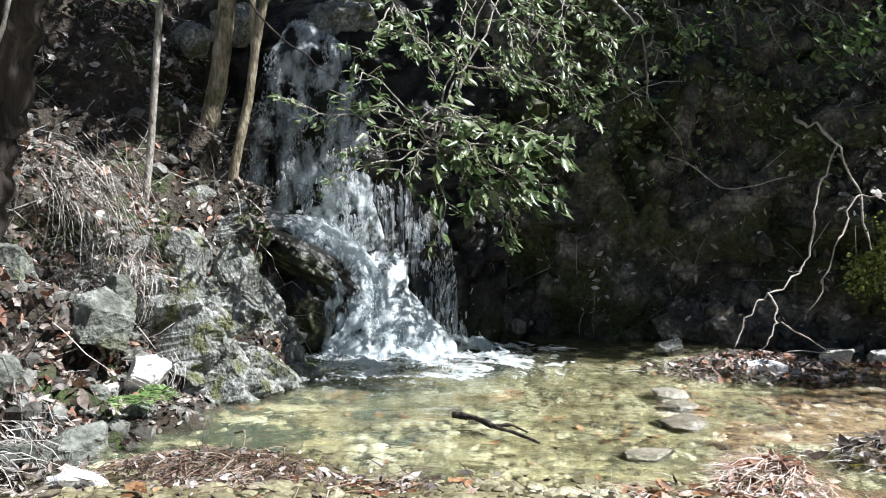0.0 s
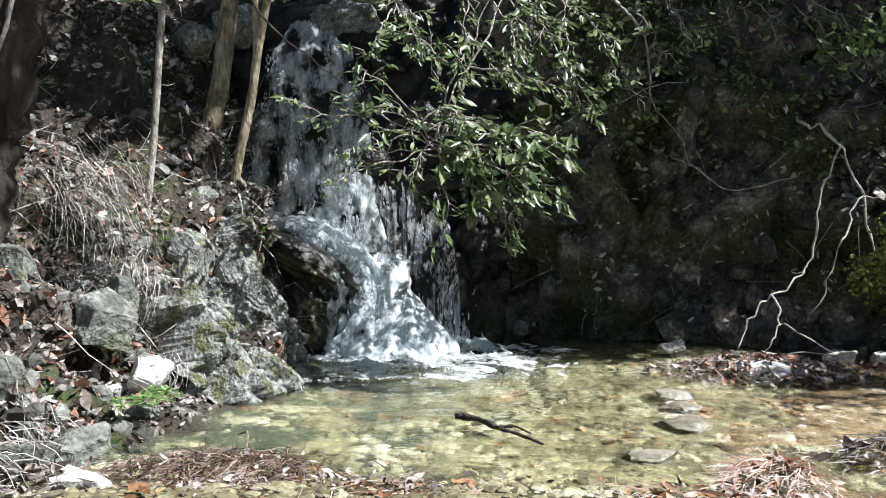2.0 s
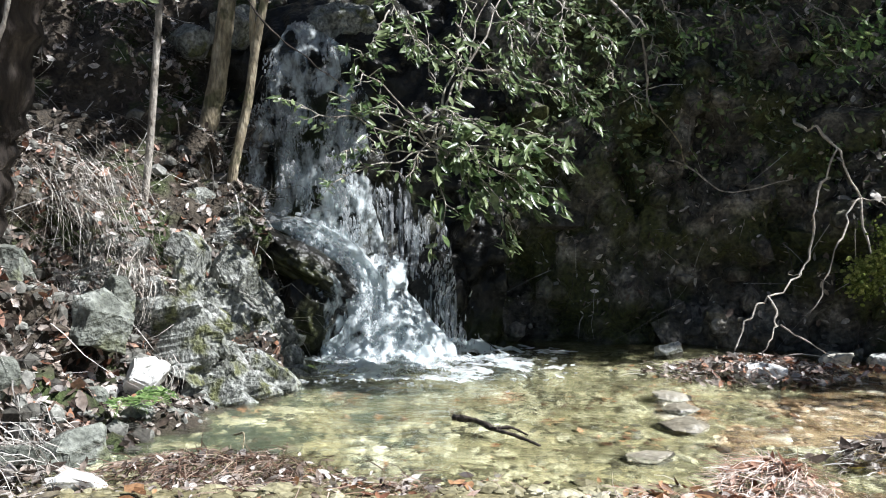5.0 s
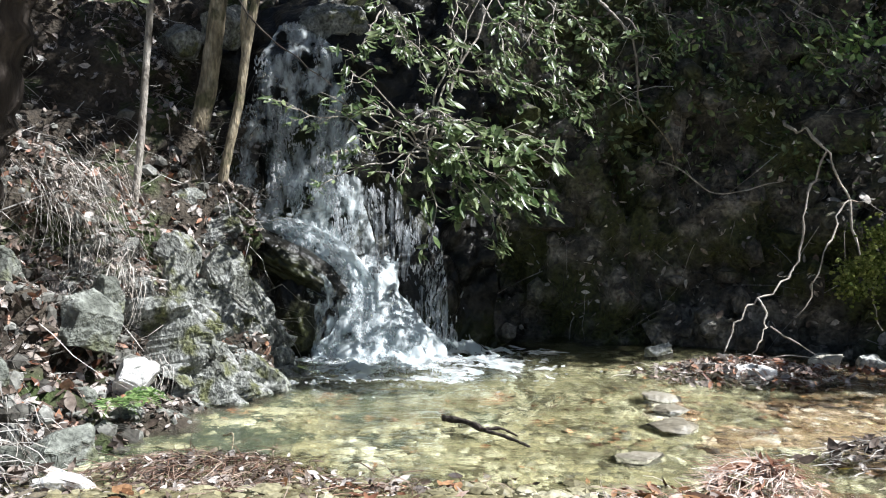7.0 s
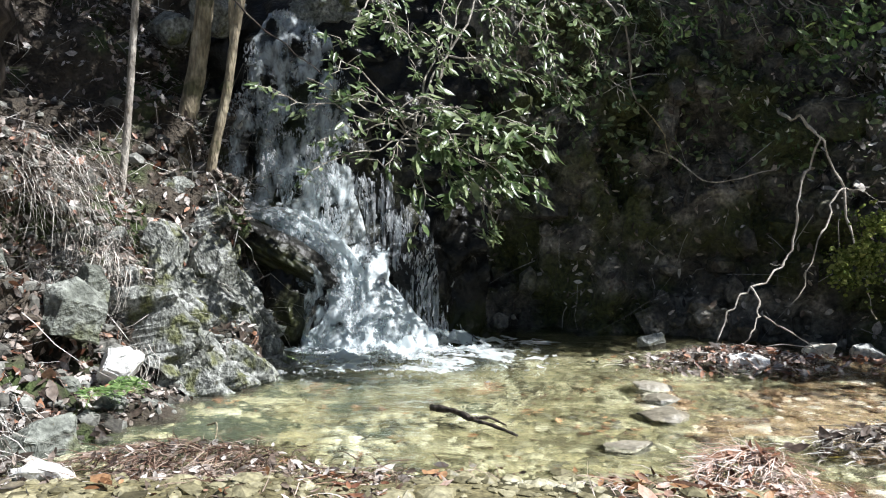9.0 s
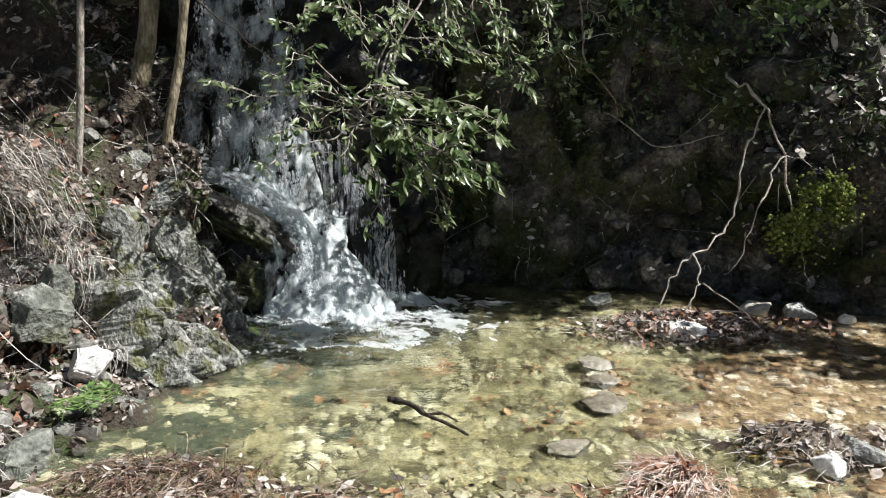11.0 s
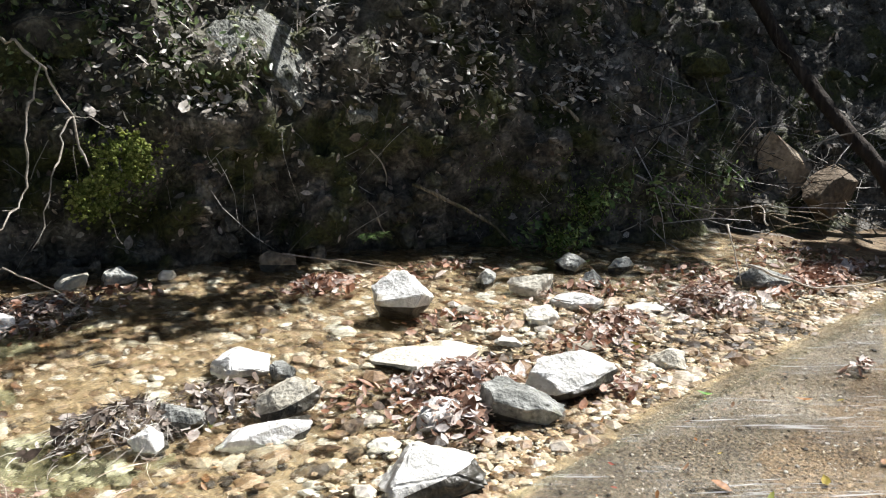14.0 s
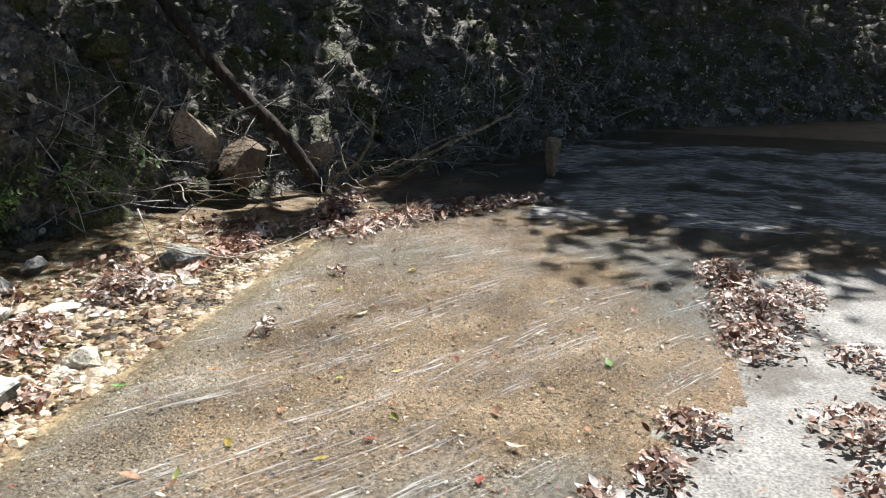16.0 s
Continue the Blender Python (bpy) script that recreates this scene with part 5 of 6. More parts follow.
SLABS = [(-1.07, 4.22, -0.12, 0.2, 0.2, 0.78, -12, 10), (-0.99, 4.12, -0.12, 0.17, 0.16, 0.4, -8, -20), (-0.92, 4.3, -0.12, 0.2, 0.2, 0.58, -16, 15), (-0.83, 4.45, -0.12, 0.19, 0.2, 0.52, -18, -10), (-0.79, 4.62, -0.12, 0.17, 0.2, 0.66, -20, 20), (-0.98, 4.5, 0.25, 0.26, 0.22, 0.42, -22, 35),
         (-1.17, 4.05, 0.05, 0.16, 0.15, 0.36, -10, 30), (-0.74, 4.52, -0.12, 0.13, 0.12, 0.28, -14, 50), (-1.2, 4.4, 0.35, 0.22, 0.2, 0.38, -15, 5), (-0.9, 4.16, -0.12, 0.13, 0.12, 0.26, -10, 40)]
for K, (x, y, z, w, d, h, tip, turn) in enumerate(SLABS):
    stone("rock_slab", (x, y, z), (w, d, h), 620 + K, M_OUTCROP, "steep grey-green rock slab leaning in the outcrop by the pool", turn, (4, tip), 18, "rock", "slabs of the outcrop", 4)

# straw and leaves lying over the outcrop's upper side
rng = np.random.default_rng(44)
OV = np.array([v[:] for v in ov]).reshape(len(os_), len(oh_), 3)
n = 2600
ia, ih = (rng.uniform(0, 1, n) ** 1.5 * (len(os_) * 0.62)).astype(int), (rng.uniform(0.55, 0.98, n) * len(oh_)).astype(int)
P = OV[ia, ih]
N = np.tile((0.75, -0.45, 0.5), (n, 1))
D = np.tile((0.4, -0.3, -1.0), (n, 1)) + rng.normal(0, 0.45, (n, 3))
tagged(blades("dry_grass", P[:1700] + N[:1700] * 0.02, D[:1700], N[:1700], rng.uniform(0.08, 0.26, 1700), rng.uniform(0.003, 0.007, 1700), M_STRAW, rng, 0.1), "dry bleached grass hanging over the outcrop", "dry grass", kind="stuff")
tagged(strew("leaf_litter", P[1700:] + N[1700:] * 0.02, N[1700:], rng.gamma(6, 0.04 / 6, n - 1700), M_LITTER, rng, 0.6), "dead leaves caught on the outcrop", "leaf litter", kind="stuff")

# pebbles on the bed
rng = np.random.default_rng(8)


ball = bmesh.new()
bmesh.ops.create_icosphere(ball, subdivisions=2, radius=1.0)
BV = np.array([v.co[:] for v in ball.verts])
BF = np.array([[v.index for v in f.verts] for f in ball.faces])
ball.free()


def cobbles(name, P, sizes, material, rng, flat=0.3):
    """Many flat, blunt-cornered stones in one mesh."""
    n = len(P)
    D = rng.normal(0, 1, (n, 9, 3)) * np.array([1, 1, 0.6])
    D /= np.linalg.norm(D, axis=2)[:, :, None]
    V = np.repeat(BV[None], n, 0)
    for k in range(9):
        over = np.maximum(0, (V * D[:, k, None]).sum(2) - rng.uniform(0.45, 0.8, (n, 1)))
        V = V - D[:, k, None] * over[:, :, None]
    V = V * rng.uniform(0.7, 1.3, (n, 1, 3)) * np.array([1.25, 0.95, flat])
    a = rng.uniform(0, 2 * math.pi, n)
    c, s = np.cos(a)[:, None], np.sin(a)[:, None]
    tip = rng.normal(0, 0.12, (n, 1))
    x, y = V[:, :, 0] * c - V[:, :, 1] * s, V[:, :, 0] * s + V[:, :, 1] * c
    V = np.stack([x, y, V[:, :, 2] + x * tip], 2) * np.asarray(sizes)[:, None, None] + np.asarray(P)[:, None]
    F = (BF[None] + (np.arange(n) * len(BV))[:, None, None]).reshape(-1, 3)
    return link(name, V.reshape(-1, 3), F, material, smooth=False)


def gravel(name, P, sizes, material, rng, flat=0.5):
    n = len(P)
    V = IV[None] * (1 + rng.normal(0, 0.16, (n, len(IV), 1))) * (rng.uniform(0.6, 1.2, (n, 1, 3)) * np.array([1, 1, flat]))
    a = rng.uniform(0, 2 * math.pi, n)
    c, s = np.cos(a)[:, None], np.sin(a)[:, None]
    x, y = V[:, :, 0] * c - V[:, :, 1] * s, V[:, :, 0] * s + V[:, :, 1] * c
    V = np.stack([x, y, V[:, :, 2]], 2) * np.asarray(sizes)[:, None, None] + np.asarray(P)[:, None]
    F = (IF[None] + (np.arange(n) * len(IV))[:, None, None]).reshape(-1, 3)
    return link(name, V.reshape(-1, 3), F, material, smooth=False)


def bed_places(n, x0, x1, y0, y1):
    X, Y = rng.uniform(x0, x1, n), rng.uniform(y0, y1, n)
    return np.array([(x, y, bed_z(x, y)) for x, y in zip(X, Y) if y > road_edge(x) + 0.05])


P = bed_places(14000, -1.2, 6.5, 1.8, 5.2)
green = np.array([algae(x, y) for x, y, _ in P])
for Q, m, lab in ((P[~green], M_PEBBLE, "mixed ochre and grey gravel under clear water"), (P[green], M_ALGAEPEBBLE, "olive gravel on the bed of the pool")):
    tagged(gravel("gravel", Q, rng.gamma(2.0, 0.008, len(Q)) + 0.006, m, rng), lab, "gravel", kind="stuff")
P = bed_places(330, -1.0, 6.4, 1.8, 4.9)
green = np.array([algae(x, y) for x, y, _ in P])
keep = ~green | (rng.uniform(0, 1, len(P)) < 0.45)
P, green = P[keep], green[keep]
for Q, m, lab in ((P[~green], M_COBBLE, "pale flat cobbles on the stream bed"), (P[green], M_ALGAEPEBBLE, "olive flat cobbles on the bed of the pool")):
    tagged(cobbles("cobbles", Q - np.array([0, 0, 0.006]), 0.03 + rng.gamma(2.0, 0.014, len(Q)), m, rng, 0.33), lab, "cobbles", kind="stuff")
P = bed_places(110, 1.7, 6.0, 1.9, 3.9)
tagged(cobbles("cobbles", P + np.array([0, 0, 0.012]), 0.025 + rng.gamma(2.0, 0.014, len(P)), M_COBBLE, rng, 0.5), "pale cobbles breaking the water's surface", "cobbles", kind="stuff")
P = bed_places(3600, -0.9, 6.4, 1.9, 4.9)
P = P[np.array([fbm((x, y, 0), 2.4, 3, 51.0) > 0.12 for x, y, _ in P])]
tagged(strew("sunken_leaves", P, np.tile((0, 0, 1.0), (len(P), 1)), rng.gamma(6, 0.042 / 6, len(P)), M_SUNK, rng, 0.35, lift=0.02), "rusty dead leaves lying under the water", "leaf litter", kind="stuff")
X = rng.uniform(1.9, 6.0, 4200)
P = np.array([(x, road_edge(x) + 0.02 + abs(d), fall_z(x) - 0.012) for x, d in zip(X, rng.normal(0, 0.22, 4200))])
tagged(gravel("edge_gravel", P, rng.gamma(2.0, 0.006, len(P)) + 0.005, M_PEBBLE, rng), "fine gravel washed against the road's edge", "gravel", kind="stuff")
X, Y = rng.uniform(1.8, 8.0, 11000), rng.uniform(-2.2, 1.85, 11000)
P = np.array([(x, y, fall_z(x) - 0.008) for x, y in zip(X, Y) if wet_edge(x) - 0.1 < y < road_edge(x)])
X, Y = rng.uniform(2.3, 5.6, 9000), rng.uniform(-0.9, 1.8, 9000)
Q = np.array([(x, y, fall_z(x) - 0.009) for x, y in zip(X, Y) if wet_edge(x) < y < road_edge(x)])
tagged(gravel("road_grit", Q, rng.gamma(2.0, 0.0016, len(Q)) + 0.0015, M_GRIT, rng, 0.6), "fine pale and dark grit lying under the running water", "grit", kind="stuff")
tagged(gravel("road_grit", P, rng.gamma(2.0, 0.0012, len(P)) + 0.0015, M_GRIT, rng, 0.6), "grit and leaf crumbs strewn on the wet road", "grit", kind="stuff")
P = np.array([(x, y, fall_z(x) - 0.012) for x, y in zip(rng.normal(3.7, 0.75, 1500), rng.normal(2.5, 0.35, 1500)) if y > road_edge(x)])
tagged(gravel("shore_gravel", P, rng.gamma(2.0, 0.009, len(P)) + 0.008, M_PEBBLE, rng), "half-dry gravel at the road's edge", "gravel", kind="stuff")
P, N, D = on_bank(rng, 1900, s_of(2), s_of(8), -0.04, 1.4, 1.3)
mc = np.array([2.47, 4.66, 0.68])
Q = mc + rng.normal(0, 1, (2600, 3)) * np.array([0.075, 0.03, 0.06])
Q = np.concatenate([Q, np.array([2.3, 4.68, 0.5]) + rng.normal(0, 1, (1200, 3)) * np.array([0.06, 0.03, 0.06])])
Q = Q[np.array([fbm(p, 8, 3, 8.0) > -0.1 for p in Q])]
tagged(gravel("moss_cushion", Q, rng.uniform(0.006, 0.014, len(Q)), M_BRIGHTMOSS, rng, 0.9), "bright yellow-green moss hanging on the rock", "moss", kind="stuff")
tagged(gravel("bank_stones", P, rng.gamma(2, 0.009, len(P)) + 0.005, M_BANKSTONE, rng, 0.8), "small stones in the earth bank", "stones", kind="stuff")
P, N, D = on_bank(rng, 1600, s_of(11), s_of(23), 0.0, 2.2)
tagged(gravel("cliff_stones", P, rng.gamma(2, 0.02, len(P)) + 0.01, M_CLIFF, rng, 0.9), "dark stones set in the cliff", "stones", kind="stuff")

# ---- leaf litter, straw and twigs ----
rng = np.random.default_rng(17)


def litter(name, n, a, b, h0, h1, size, material, label, power=1.0, tilt=0.55):
    P, N, D = on_bank(rng, n, s_of(a), s_of(b), h0, h1, power)
    return tagged(strew(name, P, N, rng.gamma(6, size / 6, n), material, rng, tilt), label, "leaf litter", kind="stuff")


litter("leaf_litter", 17000, 1, 8, -0.02, 2.4, 0.045, M_LITTER, "dead brown and grey leaves covering the bank", 1.3)
litter("leaf_litter", 1900, 2, 7, 0.05, 1.2, 0.044, M_RUST, "rust-coloured dead leaves on the bank")
litter("leaf_litter", 7000, 4, 10, 0.8, 3.0, 0.036, M_LITTER, "dead brown and grey leaves covering the bank")
litter("cliff_litter", 4200, 11, 19, 0.05, 3.0, 0.045, M_LITTER, "dead leaves caught on the dark cliff", tilt=1.0)
P, N, D = on_bank(rng, 9000, s_of(14), s_of(18), 0.85, 2.4)
ok = np.array([fbm(p, 2.2, 3, 61.0) > -0.05 for p in P])
P, N = P[ok], N[ok]
tagged(strew("hillside_litter", P + N * rng.uniform(0, 0.2, (len(P), 1)), N * 0.4 + np.array([0.35, 0.0, 0.9]), rng.gamma(4, 0.05 / 4, len(P)), M_STRAW, rng, 0.8), "pale dry leaves tangled high on the cliff", "leaf litter", kind="stuff")
for K, (i, hgt, w, d, h) in enumerate(((16.1, 1.2, 0.5, 0.35, 0.36), (16.5, 0.95, 0.4, 0.3, 0.26), (15.3, 1.3, 0.26, 0.25, 0.2), (16.4, 1.55, 0.42, 0.3, 0.3), (15.75, 1.0, 0.24, 0.2, 0.2), (16.9, 1.25, 0.3, 0.25, 0.24))):
    p = bank_point(float(np.interp(i, np.arange(len(lens_)), lens_)), hgt)
    stone("cliff_rock", (p.x + 0.05, p.y + 0.13, p.z - 0.16), (w, d, h), 170 + K, M_OUTCROP, "pale sunlit rock set high in the leafy cliff", K * 37, category="rock", group="rocks in the cliff")
litter("slope_litter", 2400, 19, 24, 0.0, 1.0, 0.06, M_STRAW, "pale dry leaves on the shaded slope", tilt=0.9)
litter("slope_litter", 1800, 20, 25, 0.0, 2.6, 0.06, M_STRAW, "pale dry leaves on the shaded slope", tilt=0.9)
litter("cliff_litter", 500, 11, 15, 0.1, 1.5, 0.042, M_STRAW, "pale dead leaves caught on the dark cliff", tilt=1.0)
litter("slope_litter", 5500, 18, 25, 0.0, 3.5, 0.07, M_LITTER, "dead leaves on the shaded slope")
P, N, D = on_bank(rng, 11000, s_of(1), s_of(7), 0.06, 1.7, 1.2)
ok = np.array([fbm(p, 2.3, 3, 77.0) > 0.2 for p in P])
P, N, D = P[ok], N[ok], D[ok]
tagged(blades("dry_grass", P, D + rng.normal(0, 0.35, D.shape), N, rng.uniform(0.1, 0.3, len(P)), rng.uniform(0.003, 0.007, len(P)), M_TWIG, rng, 0.15), "dry bleached grass hanging down the bank", "dry grass", kind="stuff")
for c, w, n, way, long in (((-1.62, 3.95, 0.96), (0.13, 0.1, 0.09), 200, (0.75, -0.3, -0.7), 0.34), ((-1.42, 2.62, 0.12), (0.12, 0.12, 0.03), 80, (0.8, -0.25, -0.15), 0.2), ((-1.38, 3.95, 0.52), (0.05, 0.06, 0.06), 110, (0.15, -0.1, -1.0), 0.2), ((-1.18, 3.85, 0.16), (0.04, 0.06, 0.04), 90, (0.1, -0.1, -1.0), 0.16)):
    P = np.array(c) + rng.normal(0, 1, (n, 3)) * np.array(w)
    tagged(blades("grass_tuft", P, np.tile(way, (n, 1)) + rng.normal(0, 0.3, (n, 3)), np.tile((0.6, -0.5, 0.6), (n, 1)), rng.uniform(0.5, 1.1, n) * long, rng.uniform(0.003, 0.007, n), M_STRAW, rng, 0.2), "tuft of bleached dead grass drooping from the bank", "dry grass", kind="stuff")
P, N, D = on_bank(rng, 4200, s_of(1), s_of(9), 0.2, 3.0)
tagged(blades("bank_twigs", P, D + rng.normal(0, 0.9, D.shape), N, rng.uniform(0.12, 0.5, len(P)), rng.uniform(0.002, 0.006, len(P)), M_TWIG, rng, 0.1), "bare twigs and roots on the bank", "twigs", kind="stuff")
P, N, D = on_bank(rng, 2200, s_of(11), s_of(24), 0.1, 3.2)
tagged(blades("cliff_twigs", P, D + rng.normal(0, 0.8, D.shape), N, rng.uniform(0.1, 0.6, len(P)), rng.uniform(0.002, 0.006, len(P)), M_TWIG, rng, 0.15), "thin roots and twigs hanging on the cliff", "twigs", kind="stuff")
P, N, D = on_bank(rng, 900, s_of(18), s_of(23), 0.0, 0.8)
tagged(blades("brush_pile", P, D * 0.3 + rng.normal(0, 0.8, D.shape), N, rng.uniform(0.3, 1.1, len(P)), rng.uniform(0.004, 0.014, len(P)), M_TWIG, rng, 0.05), "tangled fallen twigs along the foot of the slope", "brushwood", kind="stuff")
# small green leaves growing on the cliff and moss cushions
P, N, D = on_bank(rng, 3800, s_of(11), s_of(16), 1.0, 3.2)
tagged(strew("cliff_foliage", P + N * rng.uniform(0.02, 0.25, (len(P), 1)), N, rng.uniform(0.03, 0.075, len(P)), M_LEAF, rng, 0.7), "small dark evergreen leaves over the cliff", "foliage", kind="stuff")
for a, b, h0, h1, n in ((14.0, 14.9, 0.35, 0.75, 900), (13.8, 15.4, 1.2, 2.0, 700), (17.0, 18.2, 0.1, 0.6, 700), (18.2, 20.0, 0.1, 1.2, 500)):
    ss = np.interp([a, b], np.arange(len(lens_)), lens_)
    P, N, D = on_bank(rng, n, ss[0], ss[1], h0, h1)
    tagged(strew("moss_cushion", P, N, rng.uniform(0.015, 0.035, n), M_MOSS, rng, 0.8, 0.8), "bright yellow-green moss on the rock", "moss", kind="stuff")

for cx, cy, cz, n, sx, sz in ((5.35, 3.72, 0.16, 700, 0.12, 0.08), (5.05, 3.72, -0.04, 500, 0.08, 0.06), (6.3, 3.5, 0.1, 500, 0.12, 0.1)):
    P = np.array([cx, cy, cz]) + rng.normal(0, 1, (n, 3)) * np.array([sx, 0.05, sz])
    tagged(strew("moss_cushion", P, np.tile((0.3, -0.6, 0.7), (n, 1)), rng.uniform(0.015, 0.04, n), M_MOSS, rng, 0.7, 0.8), "yellow-green mossy tuft at the cliff's foot", "moss", kind="stuff")


def heap(name, cx, cy, w, d, h, n, size, material, label, cat="leaf pile", straw=0, straw_mat=None, turn=0.0):
    """A drift of leaves or straw lying in the water."""
    c, s = math.cos(radians(turn)), math.sin(radians(turn))
    r = np.sqrt(rng.uniform(0, 1, n)) * (1 + 0.25 * rng.normal(0, 1, n))
    a = rng.uniform(0, 2 * math.pi, n)
    u, v = r * np.cos(a) * w / 2, r * np.sin(a) * d / 2
    X, Y = cx + u * c - v * s, cy + u * s + v * c
    Z = np.array([fall_z(x) for x in X]) + h * np.clip(1 - r ** 2, 0, 1) * rng.uniform(0.3, 1, n)
    P = np.stack([X, Y, Z], 1)
    t = thing(name, (cx, cy, fall_z(cx)), label, cat)
    ob = strew("leaves", P - np.array(t.location), np.tile((0, 0, 1.0), (n, 1)), rng.gamma(6, size / 6, n), material, rng, 0.5)
    ob.parent = t
    ob["kind"] = "stuff"
    if straw:
        k = rng.integers(0, n, straw)
        D = rng.normal(0, 1, (straw, 3)) * np.array([1, 1, 0.1])
        ob = blades("straw", P[k] - np.array(t.location), D, np.tile((0, 0, 1.0), (straw, 1)), rng.uniform(0.05, 0.17, straw), rng.uniform(0.002, 0.0045, straw), straw_mat or M_PINE, rng, 0.1, arch=0.1)
        ob.parent = t
        ob["kind"] = "stuff"
    return t


heap("leaf_pile", 1.6, 4.5, 0.95, 0.55, 0.09, 1100, 0.038, M_LITTER, "pile of wet dead leaves round a white stone", straw=420, straw_mat=M_STRAW)
heap("leaf_pile", 1.62, 4.48, 0.9, 0.55, 0.09, 380, 0.042, M_RUST, "rusty leaves lying on a pile of dead leaves")
heap("straw_pile", 1.62, 3.0, 0.5, 0.3, 0.1, 260, 0.045, M_LITTER, "grey heap of dead straw caught in the stream", straw=420, straw_mat=M_STRAW, turn=-15)
heap("pine_straw_pile", 1.05, 2.7, 0.34, 0.4, 0.1, 120, 0.04, M_RUST, "heap of reddish pine straw at the pool's edge", straw=900)
heap("leaf_pile", 2.85, 2.5, 0.55, 0.4, 0.1, 620, 0.045, M_CLUMP, "dead leaves piled against stones")
heap("leaf_pile", 2.6, 2.27, 0.38, 0.3, 0.09, 320, 0.042, M_CLUMP, "dead leaves piled against stones")
heap("leaf_pile", 3.25, 4.0, 0.5, 0.3, 0.07, 300, 0.05, M_RUST, "dead leaves piled against stones")
heap("leaf_pile", 4.05, 2.55, 0.5, 0.35, 0.05, 300, 0.045, M_CLUMP, "dead leaves piled against stones")
heap("leaf_pile", 4.75, 2.45, 0.6, 0.4, 0.14, 520, 0.048, M_CLUMP, "drift of brown leaves and straw by the road", straw=160, straw_mat=M_STRAW)
heap("leaf_pile", 5.9, 2.3, 1.3, 0.35, 0.05, 500, 0.06, M_RUST, "drift of brown leaves and straw by the road", straw=80)
heap("leaf_pile", 7.3, 2.05, 1.5, 0.3, 0.05, 420, 0.06, M_RUST, "drift of brown leaves and straw by the road", straw=120, straw_mat=M_STRAW)
heap("leaf_pile", 2.0, 2.95, 0.5, 0.4, 0.04, 220, 0.045, M_LITTER, "dead leaves piled against stones")
heap("shore_litter", -0.45, 2.45, 1.6, 0.7, 0.05, 800, 0.034, M_LITTER, "brown leaves and pine straw on the near shore", straw=1500, straw_mat=M_DARKPINE)
heap("shore_litter", -0.3, 2.42, 1.5, 0.6, 0.06, 260, 0.036, M_RUST, "reddish pine straw on the near shore", straw=700)
heap("shore_litter", 0.75, 2.4, 1.4, 0.55, 0.05, 420, 0.036, M_RUST, "brown leaves and pine straw on the near shore", straw=1300)
heap("shore_litter", -0.72, 2.82, 0.75, 0.4, 0.05, 260, 0.034, M_LITTER, "dark wet straw and leaves at the water's edge", straw=900, straw_mat=M_DARKPINE)
heap("shore_litter", -1.35, 2.55, 0.7, 0.6, 0.08, 300, 0.05, M_LITTER, "grey straw and leaves at the bank's foot", straw=320, straw_mat=M_STRAW)
for x, y, w, d, n in ((3.65, 2.45, 0.7, 0.4, 260), (3.4, 3.1, 0.5, 0.4, 160), (2.45, 2.6, 0.5, 0.35, 170), (4.4, 3.0, 0.8, 0.5, 260), (4.0, 3.85, 0.8, 0.4, 230), (5.2, 2.8, 0.9, 0.5, 300), (6.3, 2.7, 1.2, 0.7, 420), (3.3, 2.05, 0.5, 0.25, 130), (2.2, 4.55, 0.7, 0.35, 240)):
    heap("leaf_pile", x, y, w, d, 0.045, int(n * 0.55), 0.045, M_RUST, "scattered rusty dead leaves between stones")
for x, y, w, d, n in ((6.0, -0.9, 0.7, 0.36, 420), (5.35, -1.0, 0.8, 0.5, 620), (4.8, -0.92, 0.5, 0.36, 300), (5.75, -1.3, 0.5, 0.3, 160), (3.75, -0.55, 0.3, 0.26, 150), (4.7, -1.4, 0.34, 0.28, 120), (4.35, -1.45, 0.2, 0.16, 50), (3.85, -1.25, 0.5, 0.5, 320), (3.36, -0.42, 0.34, 0.2, 110), (3.1, -0.2, 0.25, 0.14, 60), (3.35, -1.15, 0.3, 0.25, 110), (5.46, 1.44, 0.12, 0.1, 20), (4.39, 1.46, 0.2, 0.1, 30)):
    heap("leaf_clump", x, y, w, d, 0.1 if n > 250 else 0.06, n + n // 2, 0.038, M_CLUMP, "clump of pale curled dead leaves stranded on the road", "leaf clump")
ROADLEAF = [(4.34, -0.22, 6, 0.07), (3.42, 0.1, 4, 0.075), (4.72, 1.07, 4, 0.08), (5.64, 1.01, 0, 0.08), (3.17, 0.76, 0, 0.055), (2.94, 1.19, 1, 0.06), (3.83, 1.48, 2, 0.06), (3.57, 0.59, 1, 0.05), (3.35, 0.64, 3, 0.05), (3.31, 0.49, 5, 0.05),
            (3.16, 0.19, 3, 0.06), (4.53, 0.54, 3, 0.05), (3.71, 0.21, 5, 0.07), (3.85, 2.31, 0, 0.09), (3.56, 1.78, 6, 0.06), (6.48, 0.28, 0, 0.07), (4.63, -0.47, 4, 0.05), (4.12, -0.46, 5, 0.04), (3.2, 1.12, 0, 0.05), (3.87, 0.92, 1, 0.05),
            (2.9, 1.34, 2, 0.07), (1.41, 2.93, 0, 0.05), (1.9, 2.84, 1, 0.08), (5.2, 0.1, 0, 0.05), (4.9, 0.75, 2, 0.05), (4.1, 1.2, 0, 0.045)]
for _ in range(90):
    x = rng.uniform(2.6, 6.8)
    ROADLEAF.append((x, rng.uniform(-0.8, min(1.7, 2.4)), int(rng.choice([5, 5, 2, 2, 3, 0, 0, 4, 1])), rng.uniform(0.02, 0.045)))
LK = ("yellow", "lime-yellow", "orange", "red", "cream", "tan", "green")
